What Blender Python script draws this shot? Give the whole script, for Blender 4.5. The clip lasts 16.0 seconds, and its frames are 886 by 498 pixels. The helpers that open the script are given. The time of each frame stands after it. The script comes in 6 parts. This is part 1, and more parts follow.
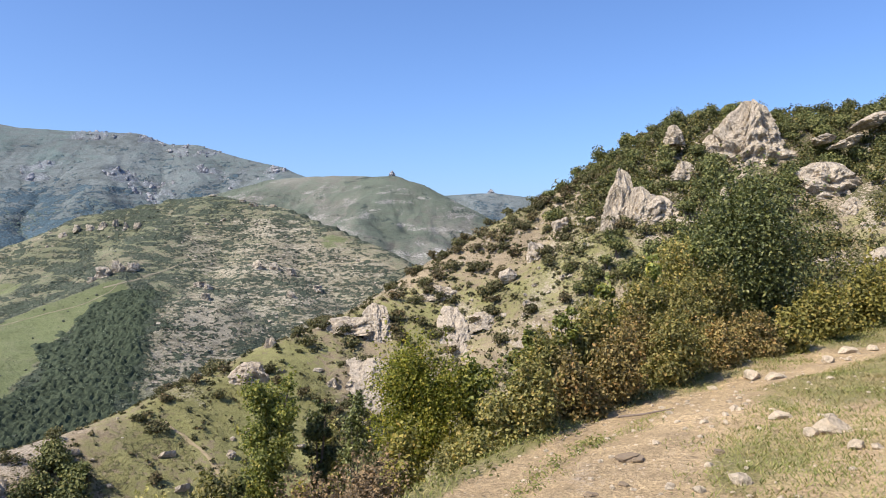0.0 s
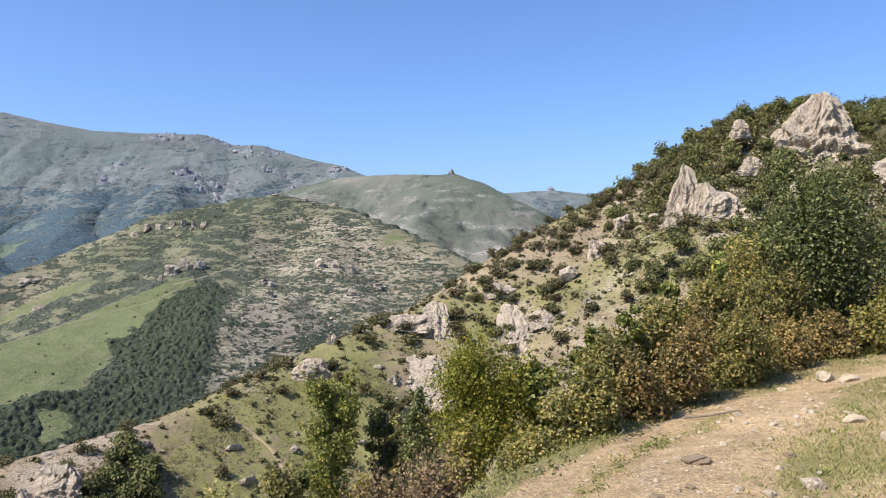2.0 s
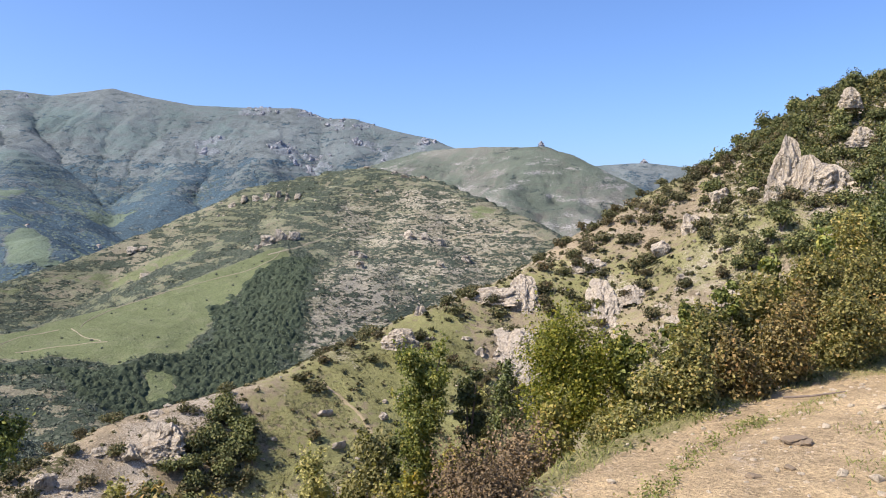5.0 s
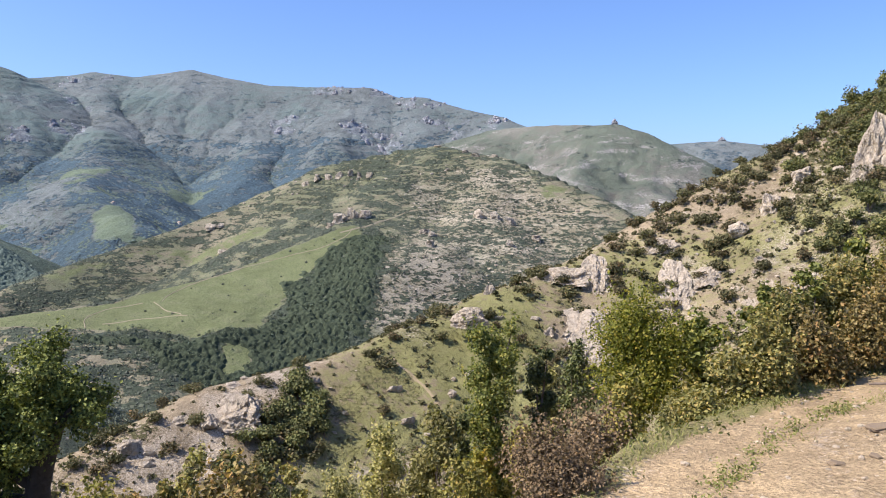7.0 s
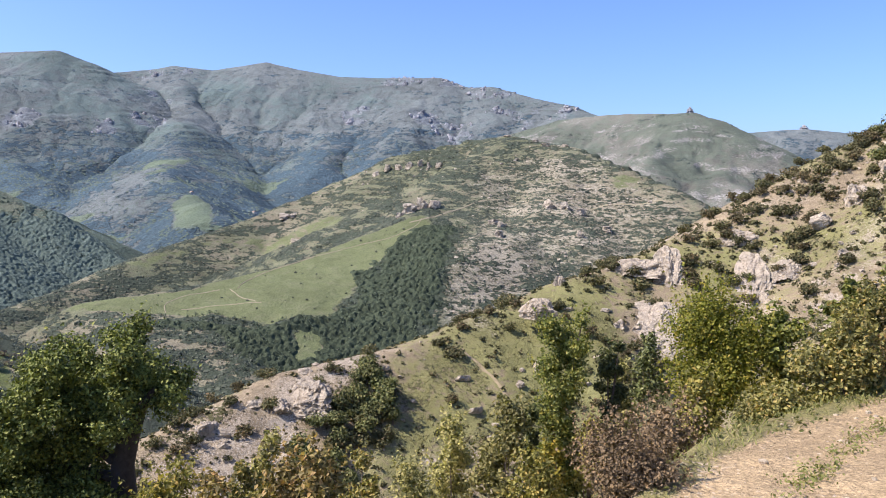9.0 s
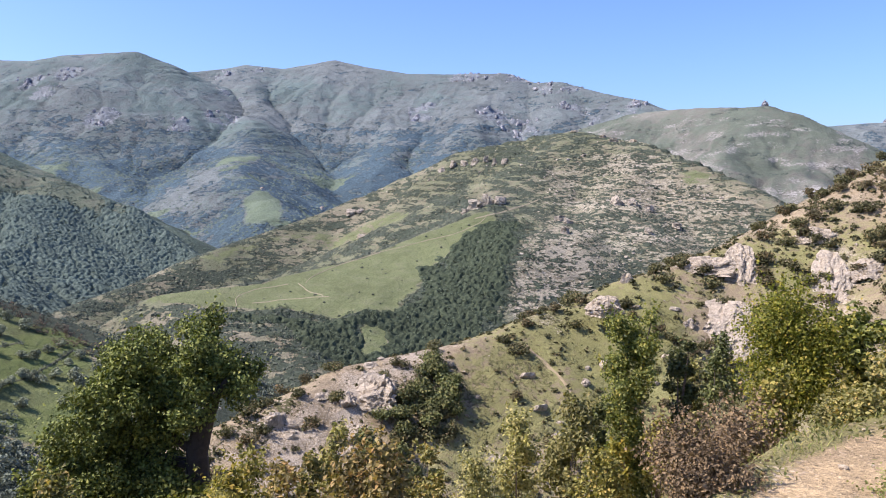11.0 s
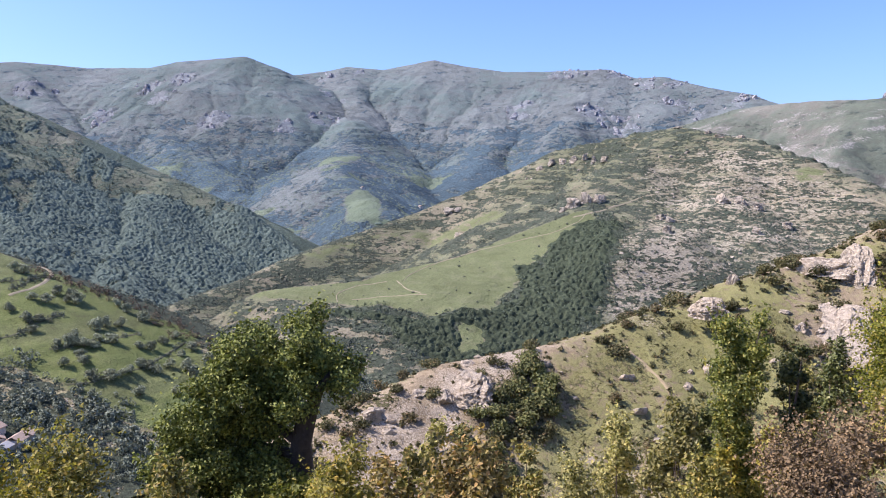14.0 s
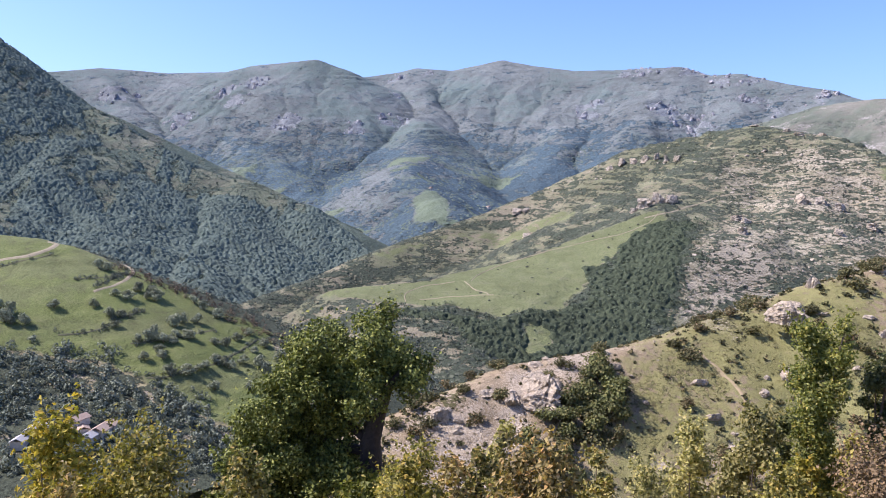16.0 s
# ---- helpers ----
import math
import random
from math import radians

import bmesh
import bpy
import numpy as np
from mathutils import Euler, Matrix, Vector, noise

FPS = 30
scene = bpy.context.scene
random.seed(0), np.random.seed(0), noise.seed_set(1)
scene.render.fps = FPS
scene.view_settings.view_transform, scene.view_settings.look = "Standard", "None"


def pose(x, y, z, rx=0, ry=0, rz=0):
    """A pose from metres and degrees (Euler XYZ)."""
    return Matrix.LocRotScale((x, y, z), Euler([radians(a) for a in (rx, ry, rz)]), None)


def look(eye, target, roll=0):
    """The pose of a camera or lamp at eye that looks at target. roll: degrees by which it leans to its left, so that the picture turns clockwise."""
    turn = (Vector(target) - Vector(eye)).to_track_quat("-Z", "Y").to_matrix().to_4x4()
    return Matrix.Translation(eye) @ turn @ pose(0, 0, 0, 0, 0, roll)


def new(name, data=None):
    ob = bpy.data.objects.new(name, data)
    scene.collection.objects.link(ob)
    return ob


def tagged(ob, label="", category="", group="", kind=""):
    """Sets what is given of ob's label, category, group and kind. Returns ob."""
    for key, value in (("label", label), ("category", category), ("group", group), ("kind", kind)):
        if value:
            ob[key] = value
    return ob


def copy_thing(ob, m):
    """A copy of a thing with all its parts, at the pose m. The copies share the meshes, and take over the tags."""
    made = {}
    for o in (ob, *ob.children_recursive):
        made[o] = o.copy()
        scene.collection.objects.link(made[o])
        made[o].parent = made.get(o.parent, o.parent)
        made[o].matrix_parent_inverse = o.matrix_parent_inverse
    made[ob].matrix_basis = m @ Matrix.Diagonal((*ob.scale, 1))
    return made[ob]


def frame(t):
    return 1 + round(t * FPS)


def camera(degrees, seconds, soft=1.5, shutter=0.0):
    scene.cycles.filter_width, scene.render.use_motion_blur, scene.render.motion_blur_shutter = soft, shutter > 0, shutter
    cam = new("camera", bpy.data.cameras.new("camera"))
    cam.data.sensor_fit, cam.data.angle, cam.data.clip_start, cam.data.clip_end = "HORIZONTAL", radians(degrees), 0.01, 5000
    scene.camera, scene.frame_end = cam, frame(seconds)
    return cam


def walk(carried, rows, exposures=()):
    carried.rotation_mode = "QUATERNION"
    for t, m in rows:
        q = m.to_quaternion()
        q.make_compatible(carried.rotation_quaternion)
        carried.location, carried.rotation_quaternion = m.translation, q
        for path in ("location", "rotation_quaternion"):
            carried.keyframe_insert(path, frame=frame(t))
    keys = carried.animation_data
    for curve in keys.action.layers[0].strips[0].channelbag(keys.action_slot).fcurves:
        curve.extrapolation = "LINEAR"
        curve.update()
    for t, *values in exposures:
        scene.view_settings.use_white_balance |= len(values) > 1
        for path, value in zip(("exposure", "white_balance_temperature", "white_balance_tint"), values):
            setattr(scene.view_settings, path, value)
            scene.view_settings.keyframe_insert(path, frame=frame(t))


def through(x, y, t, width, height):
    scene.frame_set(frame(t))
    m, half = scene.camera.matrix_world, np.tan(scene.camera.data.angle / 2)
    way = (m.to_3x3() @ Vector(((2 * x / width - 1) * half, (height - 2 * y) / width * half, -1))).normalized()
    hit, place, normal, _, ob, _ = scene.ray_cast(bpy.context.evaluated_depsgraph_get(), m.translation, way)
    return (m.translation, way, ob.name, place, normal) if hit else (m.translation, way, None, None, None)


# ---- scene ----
# ---------------------------------------------------------------- camera
cam = camera(59.57, 16.0, soft=1.0)
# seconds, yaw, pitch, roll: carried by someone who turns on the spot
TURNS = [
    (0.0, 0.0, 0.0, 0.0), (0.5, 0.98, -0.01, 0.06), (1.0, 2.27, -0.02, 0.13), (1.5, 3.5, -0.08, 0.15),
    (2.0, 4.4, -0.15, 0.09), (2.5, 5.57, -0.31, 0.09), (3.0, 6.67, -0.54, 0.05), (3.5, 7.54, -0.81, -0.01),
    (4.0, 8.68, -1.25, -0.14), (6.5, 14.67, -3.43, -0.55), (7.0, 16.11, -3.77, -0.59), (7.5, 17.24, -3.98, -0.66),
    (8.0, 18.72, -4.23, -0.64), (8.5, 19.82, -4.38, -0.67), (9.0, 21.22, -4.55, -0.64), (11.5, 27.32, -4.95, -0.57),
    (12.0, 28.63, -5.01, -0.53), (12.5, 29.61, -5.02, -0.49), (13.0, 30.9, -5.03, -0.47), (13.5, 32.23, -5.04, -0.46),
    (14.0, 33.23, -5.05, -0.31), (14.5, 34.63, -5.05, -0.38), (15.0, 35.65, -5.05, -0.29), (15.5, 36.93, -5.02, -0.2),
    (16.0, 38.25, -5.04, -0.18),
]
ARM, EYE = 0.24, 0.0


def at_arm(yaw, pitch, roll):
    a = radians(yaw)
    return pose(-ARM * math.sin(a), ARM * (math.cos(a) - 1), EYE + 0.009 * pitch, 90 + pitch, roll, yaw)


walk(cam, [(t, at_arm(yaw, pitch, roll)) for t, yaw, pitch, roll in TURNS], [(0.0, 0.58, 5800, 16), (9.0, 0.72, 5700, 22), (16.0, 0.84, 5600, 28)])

# ---------------------------------------------------------------- light
SUN_AZ, SUN_EL = -121.0, 49.0     # degrees from straight ahead (to the right), and above the horizon
world = bpy.data.worlds.new("sky")
scene.world = world
world.use_nodes = True
wn = world.node_tree.nodes
sky = wn.new("ShaderNodeTexSky")
sky.sky_type, sky.sun_disc = "NISHITA", False
sky.sun_elevation, sky.sun_rotation = radians(SUN_EL), radians(SUN_AZ)
sky.altitude, sky.air_density, sky.dust_density, sky.ozone_density = 1200, 1.0, 3.5, 6.5
wn["Background"].inputs[1].default_value = 0.122
world.node_tree.links.new(sky.outputs[0], wn["Background"].inputs[0])
sun = new("sun", bpy.data.lights.new("sun", "SUN"))
sun.data.energy, sun.data.angle, sun.data.color = 5.0, radians(0.5), (1.0, 0.875, 0.645)
sa, se = radians(SUN_AZ), radians(SUN_EL)
TO_SUN = Vector((math.sin(sa) * math.cos(se), math.cos(sa) * math.cos(se), math.sin(se)))
sun.matrix_world = look(TO_SUN * 100, (0, 0, 0))

# ---------------------------------------------------------------- noise in plain numbers
TABLE = np.random.RandomState(7).rand(256, 256)


def vnoise(x, y, seed=0):
    """Smooth value noise, -1 to 1, one cell a unit."""
    x, y = np.asarray(x, float) + 17.3 * seed, np.asarray(y, float) - 11.7 * seed
    i, j = np.floor(x).astype(int), np.floor(y).astype(int)
    u, v = x - i, y - j
    u, v = u * u * (3 - 2 * u), v * v * (3 - 2 * v)
    i, j, i1, j1 = i % 256, j % 256, (i + 1) % 256, (j + 1) % 256
    a = TABLE[i, j] * (1 - u) + TABLE[i1, j] * u
    b = TABLE[i, j1] * (1 - u) + TABLE[i1, j1] * u
    return (a * (1 - v) + b * v) * 2 - 1


def fbm(x, y, octaves=4, seed=0, gain=0.5):
    total, amp, norm = 0.0, 1.0, 0.0
    for o in range(octaves):
        total, norm = total + amp * vnoise(x, y, seed + 3 * o), norm + amp
        x, y, amp = x * 2.03 + 5.1, y * 2.03 - 3.7, amp * gain
    return total / norm


def ridged(x, y, octaves=4, seed=0):
    """0 to 1, with sharp crests."""
    total, amp, norm = 0.0, 1.0, 0.0
    for o in range(octaves):
        total, norm = total + amp * (1 - np.abs(vnoise(x, y, seed + 3 * o))) ** 2, norm + amp
        x, y, amp = x * 2.05 + 9.2, y * 2.05 + 1.3, amp * 0.5
    return total / norm


def smooth(a, b, x):
    k = np.clip((x - a) / (b - a), 0, 1)
    return k * k * (3 - 2 * k)


def line_distance(x, y, pts):
    """Distance in plan to a line of points, the height along it and the side (left of its run: +1)."""
    best, level, side, along = np.full(np.shape(x), 1e9), np.zeros(np.shape(x)), np.zeros(np.shape(x)), np.zeros(np.shape(x))
    run = 0.0
    for a, b in zip(pts[:-1], pts[1:]):
        dx, dy = b[0] - a[0], b[1] - a[1]
        n = math.hypot(dx, dy)
        k = np.clip(((x - a[0]) * dx + (y - a[1]) * dy) / (n * n), 0, 1)
        d = np.hypot(x - a[0] - k * dx, y - a[1] - k * dy)
        m = d < best
        best = np.where(m, d, best)
        if len(a) > 2:
            level = np.where(m, a[2] + k * (b[2] - a[2]), level)
        side = np.where(m, np.sign(dx * (y - a[1]) - dy * (x - a[0])), side)
        along = np.where(m, run + k * n, along)
        run += n
    return best, level, side, along


def inside(x, y, poly):
    hit = np.zeros(np.shape(x), bool)
    for a, b in zip(poly, poly[1:] + poly[:1]):
        cross = (a[1] > y) != (b[1] > y)
        with np.errstate(divide="ignore", invalid="ignore"):
            hit ^= cross & (x < (b[0] - a[0]) * (y - a[1]) / (b[1] - a[1] + 1e-9) + a[0])
    return hit


def area(x, y, poly, soft):
    """1 inside a plan shape, falling to 0 within soft metres of its edge, on both sides."""
    d = line_distance(x, y, poly + poly[:1])[0]
    return np.clip(0.5 + np.where(inside(x, y, poly), d, -d) / (2 * soft), 0, 1)


def crest_height(x, y, pts, left, right, round_off):
    """A ridge: the height falls off either side of its crest at the slopes given."""
    best = np.full(np.shape(x), -1e9)
    for a, b in zip(pts[:-1], pts[1:]):
        dx, dy = b[0] - a[0], b[1] - a[1]
        n2 = dx * dx + dy * dy
        k = np.clip(((x - a[0]) * dx + (y - a[1]) * dy) / n2, 0, 1)
        d = np.hypot(x - a[0] - k * dx, y - a[1] - k * dy)
        s = np.where(dx * (y - a[1]) - dy * (x - a[0]) > 0, left, right)
        best = np.maximum(best, a[2] + k * (b[2] - a[2]) - s * (np.sqrt(d * d + round_off ** 2) - round_off))
    return best


def soften(z, times):
    for _ in range(times):
        p = np.pad(z, 1, mode="edge")
        z = (p[:-2, 1:-1] + p[2:, 1:-1] + p[1:-1, :-2] + p[1:-1, 2:] + 2 * p[1:-1, 1:-1]) / 6
    return z


# ---------------------------------------------------------------- mesh helpers
def mesh_from(name, verts, faces, material=None, smooth_faces=False):
    me = bpy.data.meshes.new(name)
    verts, faces = np.asarray(verts, np.float32), np.asarray(faces, np.int32)
    n, k = faces.shape
    me.vertices.add(len(verts))
    me.vertices.foreach_set("co", verts.ravel())
    me.loops.add(n * k)
    me.loops.foreach_set("vertex_index", faces.ravel())
    me.polygons.add(n)
    me.polygons.foreach_set("loop_start", np.arange(0, n * k, k, dtype=np.int32))
    me.polygons.foreach_set("loop_total", np.full(n, k, np.int32))
    me.polygons.foreach_set("use_smooth", np.full(n, smooth_faces, bool))
    me.update(calc_edges=True)
    if material:
        me.materials.append(material)
    return me


def grid_faces(n, m, keep=None):
    i = np.arange(n * m).reshape(n, m)
    f = np.stack([i[:-1, :-1], i[1:, :-1], i[1:, 1:], i[:-1, 1:]], -1).reshape(-1, 4)
    return f if keep is None else f[keep.ravel()[f].any(1)]


def cover_attribute(me, r, g, b, turf=0.0):
    """What grows where: grass, bare rock, scrub and fresh turf."""
    col = me.attributes.new("cover", "FLOAT_COLOR", "POINT")
    data = np.stack([np.ravel(r), np.ravel(g), np.ravel(b), np.ravel(turf + 0 * r)], -1).astype(np.float32)
    col.data.foreach_set("color", np.clip(data, 0, 1).ravel())


def part(name, me, parent, label="", kind=""):
    ob = new(name, me)
    ob.parent = parent
    return tagged(ob, label=label, kind=kind)

# ---------------------------------------------------------------- materials
def nodes_of(name):
    mat = bpy.data.materials.new(name)
    mat.use_nodes = True
    tree = mat.node_tree
    return mat, tree, tree.nodes["Principled BSDF"]


def tree_noise(tree, coords, scale, detail=6, rough=0.6, distortion=0.0):
    n = tree.nodes.new("ShaderNodeTexNoise")
    n.inputs["Scale"].default_value, n.inputs["Detail"].default_value = scale, detail
    n.inputs["Roughness"].default_value, n.inputs["Distortion"].default_value = rough, distortion
    tree.links.new(coords, n.inputs["Vector"])
    return n.outputs["Fac"]


def tree_ramp(tree, fac, stops):
    n = tree.nodes.new("ShaderNodeValToRGB")
    el = n.color_ramp.elements
    while len(el) < len(stops):
        el.new(0.5)
    for e, (p, c) in zip(el, stops):
        e.position, e.color = p, (*c, 1) if not isinstance(c, float) else (c, c, c, 1)
    tree.links.new(fac, n.inputs[0])
    return n.outputs[0]


def tree_mix(tree, fac, a, b, kind="MIX"):
    n = tree.nodes.new("ShaderNodeMix")
    n.data_type, n.blend_type = "RGBA", kind
    for socket, value in ((n.inputs[0], fac), (n.inputs[6], a), (n.inputs[7], b)):
        if isinstance(value, (int, float)):
            socket.default_value = value
        elif isinstance(value, tuple):
            socket.default_value = (*value, 1)
        else:
            tree.links.new(value, socket)
    return n.outputs[2]


def tree_math(tree, op, a, b=0.0, clamp=False):
    n = tree.nodes.new("ShaderNodeMath")
    n.operation, n.use_clamp = op, clamp
    for socket, value in zip(n.inputs, (a, b)):
        if isinstance(value, (int, float)):
            socket.default_value = value
        else:
            tree.links.new(value, socket)
    return n.outputs[0]


def tree_bump(tree, bsdf, height, strength, distance):
    n = tree.nodes.new("ShaderNodeBump")
    n.inputs["Strength"].default_value, n.inputs["Distance"].default_value = strength, distance
    tree.links.new(height, n.inputs["Height"])
    tree.links.new(n.outputs[0], bsdf.inputs["Normal"])


def land(name, grain, soil, grass, rock, scrub, relief=1.0, turf=None, stretch=(1, 1, 1)):
    """Open land: soil, grass, rock, scrub and turf by the mesh's cover, broken up by noise of the given grain in metres, drawn out along the contours by stretch."""
    mat, tree, bsdf = nodes_of(name)
    L = tree.links
    pos = tree.nodes.new("ShaderNodeTexCoord").outputs["Object"]
    if stretch != (1, 1, 1):
        drawn = tree.nodes.new("ShaderNodeMapping")
        drawn.inputs["Scale"].default_value = stretch
        L.new(pos, drawn.inputs["Vector"])
        pos = drawn.outputs[0]
    att = tree.nodes.new("ShaderNodeAttribute")
    att.attribute_name = "cover"
    sep = tree.nodes.new("ShaderNodeSeparateColor")
    L.new(att.outputs["Color"], sep.inputs[0])
    big = tree_noise(tree, pos, 0.12 / grain, 5, 0.6)
    mid = tree_noise(tree, pos, 1.0 / grain, 6, 0.65)
    fine = tree_noise(tree, pos, 6.0 / grain, 5, 0.7)
    dark = lambda c, k: tuple(v * k for v in c)
    soil_c = tree_ramp(tree, tree_math(tree, 'ADD', tree_math(tree, 'MULTIPLY', mid, 0.5), tree_math(tree, 'MULTIPLY', fine, 0.5)), [(0.34, dark(soil, 0.6)), (0.5, soil), (0.64, dark(soil, 1.35))])
    grass_c = tree_ramp(tree, mid, [(0.3, dark(grass, 0.75)), (0.55, grass), (0.72, tuple(0.5 * (a + b) for a, b in zip(grass, soil)))])
    rock_c = tree_ramp(tree, fine, [(0.3, dark(rock, 0.55)), (0.48, dark(rock, 0.9)), (0.68, dark(rock, 1.2))])
    scrub_c = tree_ramp(tree, fine, [(0.32, dark(scrub, 0.6)), (0.5, scrub), (0.7, dark(scrub, 1.6))])

    def edge(mask, noise_out, width=0.12):
        # the mask, its rim torn by noise
        k = tree_math(tree, "ADD", mask, tree_math(tree, "MULTIPLY", tree_math(tree, "SUBTRACT", noise_out, 0.5), 1.7))
        return tree_math(tree, "DIVIDE", tree_math(tree, "SUBTRACT", k, 0.5 - width), 2 * width, True)

    col = tree_mix(tree, edge(sep.outputs[0], mid, 0.2), soil_c, grass_c)
    col = tree_mix(tree, edge(sep.outputs[1], fine), col, rock_c)
    bush = tree_noise(tree, pos, 2.2 / grain, 3, 0.6, 0.3)
    scrub_f = edge(sep.outputs[2], bush, 0.06)
    col = tree_mix(tree, scrub_f, col, scrub_c)
    if turf:
        turf_c = tree_ramp(tree, mid, [(0.3, dark(turf, 0.85)), (0.5, turf), (0.7, tuple(0.75 * a + 0.25 * b for a, b in zip(turf, soil)))])
        col = tree_mix(tree, edge(att.outputs["Alpha"], mid, 0.12), col, turf_c)
    tone = tree_ramp(tree, big, [(0.3, 0.78), (0.7, 1.18)])
    speck = tree_noise(tree, pos, 13.0 / grain, 4, 0.75)
    col = tree_mix(tree, 1.0, col, tree_ramp(tree, speck, [(0.36, 0.62), (0.5, 1.0), (0.66, 1.25)]), "MULTIPLY")
    col = tree_mix(tree, 1.0, col, tone, "MULTIPLY")
    L.new(col, bsdf.inputs["Base Color"])
    bsdf.inputs["Roughness"].default_value = 0.95
    bsdf.inputs["Specular IOR Level"].default_value = 0.15
    h = tree_math(tree, "ADD", tree_math(tree, "MULTIPLY", fine, 0.5), mid)
    h = tree_math(tree, "ADD", h, tree_math(tree, "MULTIPLY", scrub_f, 0.7))
    tree_bump(tree, bsdf, h, 0.9, 0.35 * grain * relief)
    return mat


def leafy(name, low, high, tint=None, gloss=0.4, through=0.25):
    """Foliage: each leaf a shade of its own; light comes through."""
    mat, tree, bsdf = nodes_of(name)
    isl = tree.nodes.new("ShaderNodeNewGeometry").outputs["Random Per Island"]
    info = tree.nodes.new("ShaderNodeObjectInfo").outputs["Random"]
    stops = [(0.0, low), (0.75, high)] + ([(0.98, tint)] if tint else [])
    col = tree_ramp(tree, isl, stops)
    col = tree_mix(tree, 1.0, col, tree_ramp(tree, info, [(0.0, 0.7), (1.0, 1.25)]), "MULTIPLY")
    tree.links.new(col, bsdf.inputs["Base Color"])
    bsdf.inputs["Roughness"].default_value = 1 - gloss
    bsdf.inputs["Specular IOR Level"].default_value = 0.3
    if through:
        tr = tree.nodes.new("ShaderNodeBsdfTranslucent")
        tree.links.new(tree_mix(tree, 1.0, col, (1.0, 1.1, 0.5), "MULTIPLY"), tr.inputs["Color"])
        mx = tree.nodes.new("ShaderNodeMixShader")
        mx.inputs[0].default_value = through
        tree.links.new(bsdf.outputs[0], mx.inputs[1])
        tree.links.new(tr.outputs[0], mx.inputs[2])
        tree.links.new(mx.outputs[0], tree.nodes["Material Output"].inputs[0])
    return mat


M_RIDGE = land("rocky_pasture", 1.3, (0.285, 0.23, 0.15), (0.225, 0.218, 0.09), (0.44, 0.38, 0.295), (0.11, 0.105, 0.05), turf=(0.225, 0.22, 0.088))
M_HILL = land("scrubby_hill", 7, (0.235, 0.215, 0.15), (0.155, 0.165, 0.1), (0.34, 0.31, 0.235), (0.06, 0.074, 0.052), turf=(0.142, 0.163, 0.077), stretch=(0.5, 0.5, 1.4))
# distance haze is put into these colours: heath, rock and scrub pulled towards blue
M_RANGE = land("hazed_heath_mountain", 22, (0.143, 0.165, 0.166), (0.114, 0.154, 0.148), (0.212, 0.236, 0.255), (0.066, 0.102, 0.126), 0.9, turf=(0.14, 0.18, 0.125), stretch=(0.6, 0.6, 1.2))
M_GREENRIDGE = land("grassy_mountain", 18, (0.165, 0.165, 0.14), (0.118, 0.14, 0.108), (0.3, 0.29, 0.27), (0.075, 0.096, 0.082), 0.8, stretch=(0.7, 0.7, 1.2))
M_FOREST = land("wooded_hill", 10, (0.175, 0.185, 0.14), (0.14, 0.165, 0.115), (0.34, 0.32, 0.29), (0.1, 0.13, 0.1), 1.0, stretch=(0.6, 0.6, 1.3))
M_FIELD = land("green_field", 9, (0.22, 0.2, 0.12), (0.128, 0.146, 0.062), (0.3, 0.27, 0.24), (0.055, 0.066, 0.045), 0.5, turf=(0.12, 0.146, 0.05))
M_NEAR = land("dirt_and_turf", 0.3, (0.45, 0.335, 0.19), (0.24, 0.22, 0.088), (0.46, 0.37, 0.27), (0.11, 0.105, 0.05), 1.1)

# ---------------------------------------------------------------- the land: crests and spurs (x, y, height in metres, eye level 0)
RH_CREST = [(220, 150, 44), (157.9, 193.8, 45.4), (136.2, 203.7, 43.3), (119.2, 208.3, 37.4), (102.8, 214.7, 36.2), (87.0, 218.3, 37.6),
            (66.3, 218.2, 34.9), (49.5, 214.4, 24.7), (34.2, 207.2, 16.8), (21.2, 198.9, 10.0), (9.1, 189.8, 2.9), (-1.8, 180.0, -4.2),
            (-11.8, 171.6, -9.6), (-17.4, 165.1, -12.9), (-25.3, 154.9, -16.1), (-32.1, 144.5, -17.9), (-37.8, 134.8, -21.1),
            (-43.6, 123.5, -22.9), (-49.2, 111.6, -25.2), (-61.0, 93.9, -27.1), (-66.2, 76.3, -31.0), (-69.4, 61.9, -35.5), (-73, 48, -44)]
MH_CREST = [(110, 780, -85), (44, 819, -55), (-26, 850, -24), (-81, 886, 5), (-135, 920, 27), (-208, 947, 52), (-281, 960, 66), (-328, 976, 64), (-398, 971, 51),
            (-449, 971, 42), (-522, 946, 6), (-569, 906, -21), (-602, 848, -45), (-643, 766, -71), (-665, 679, -94), (-668, 603, -114),
            (-663, 532, -124), (-658, 472, -134)]
MH_SPURS = [[(-305, 794, -20), (-311, 737, -28), (-358, 648, -55), (-389, 582, -73), (-424, 515, -84), (-457, 469, -89), (-472, 447, -91.5), (-480, 431, -98), (-490, 410, -112)],
            [(-208, 947, 52), (-201, 836, -10), (-193, 735, -59), (-191, 653, -98)],
            [(-281, 960, 66), (-315, 896, 29), (-316, 821, -5), (-311, 737, -28)]]
TR_CREST = [(-711, 2397, 168), (-528, 2392, 213), (-401, 2265, 210), (-279, 2182, 205), (-185, 2120, 199), (-138, 2095, 198), (-95, 2075, 182), (-30, 2050, 142), (85, 1978, 61), (186, 1891, -15), (268, 1831, -81)]
FR_CREST = [(-193, 4196, 216), (-8, 4200, 288), (122, 4198, 297), (261, 4192, 305), (397, 4181, 289), (493, 4171, 270), (791, 4125, 158)]
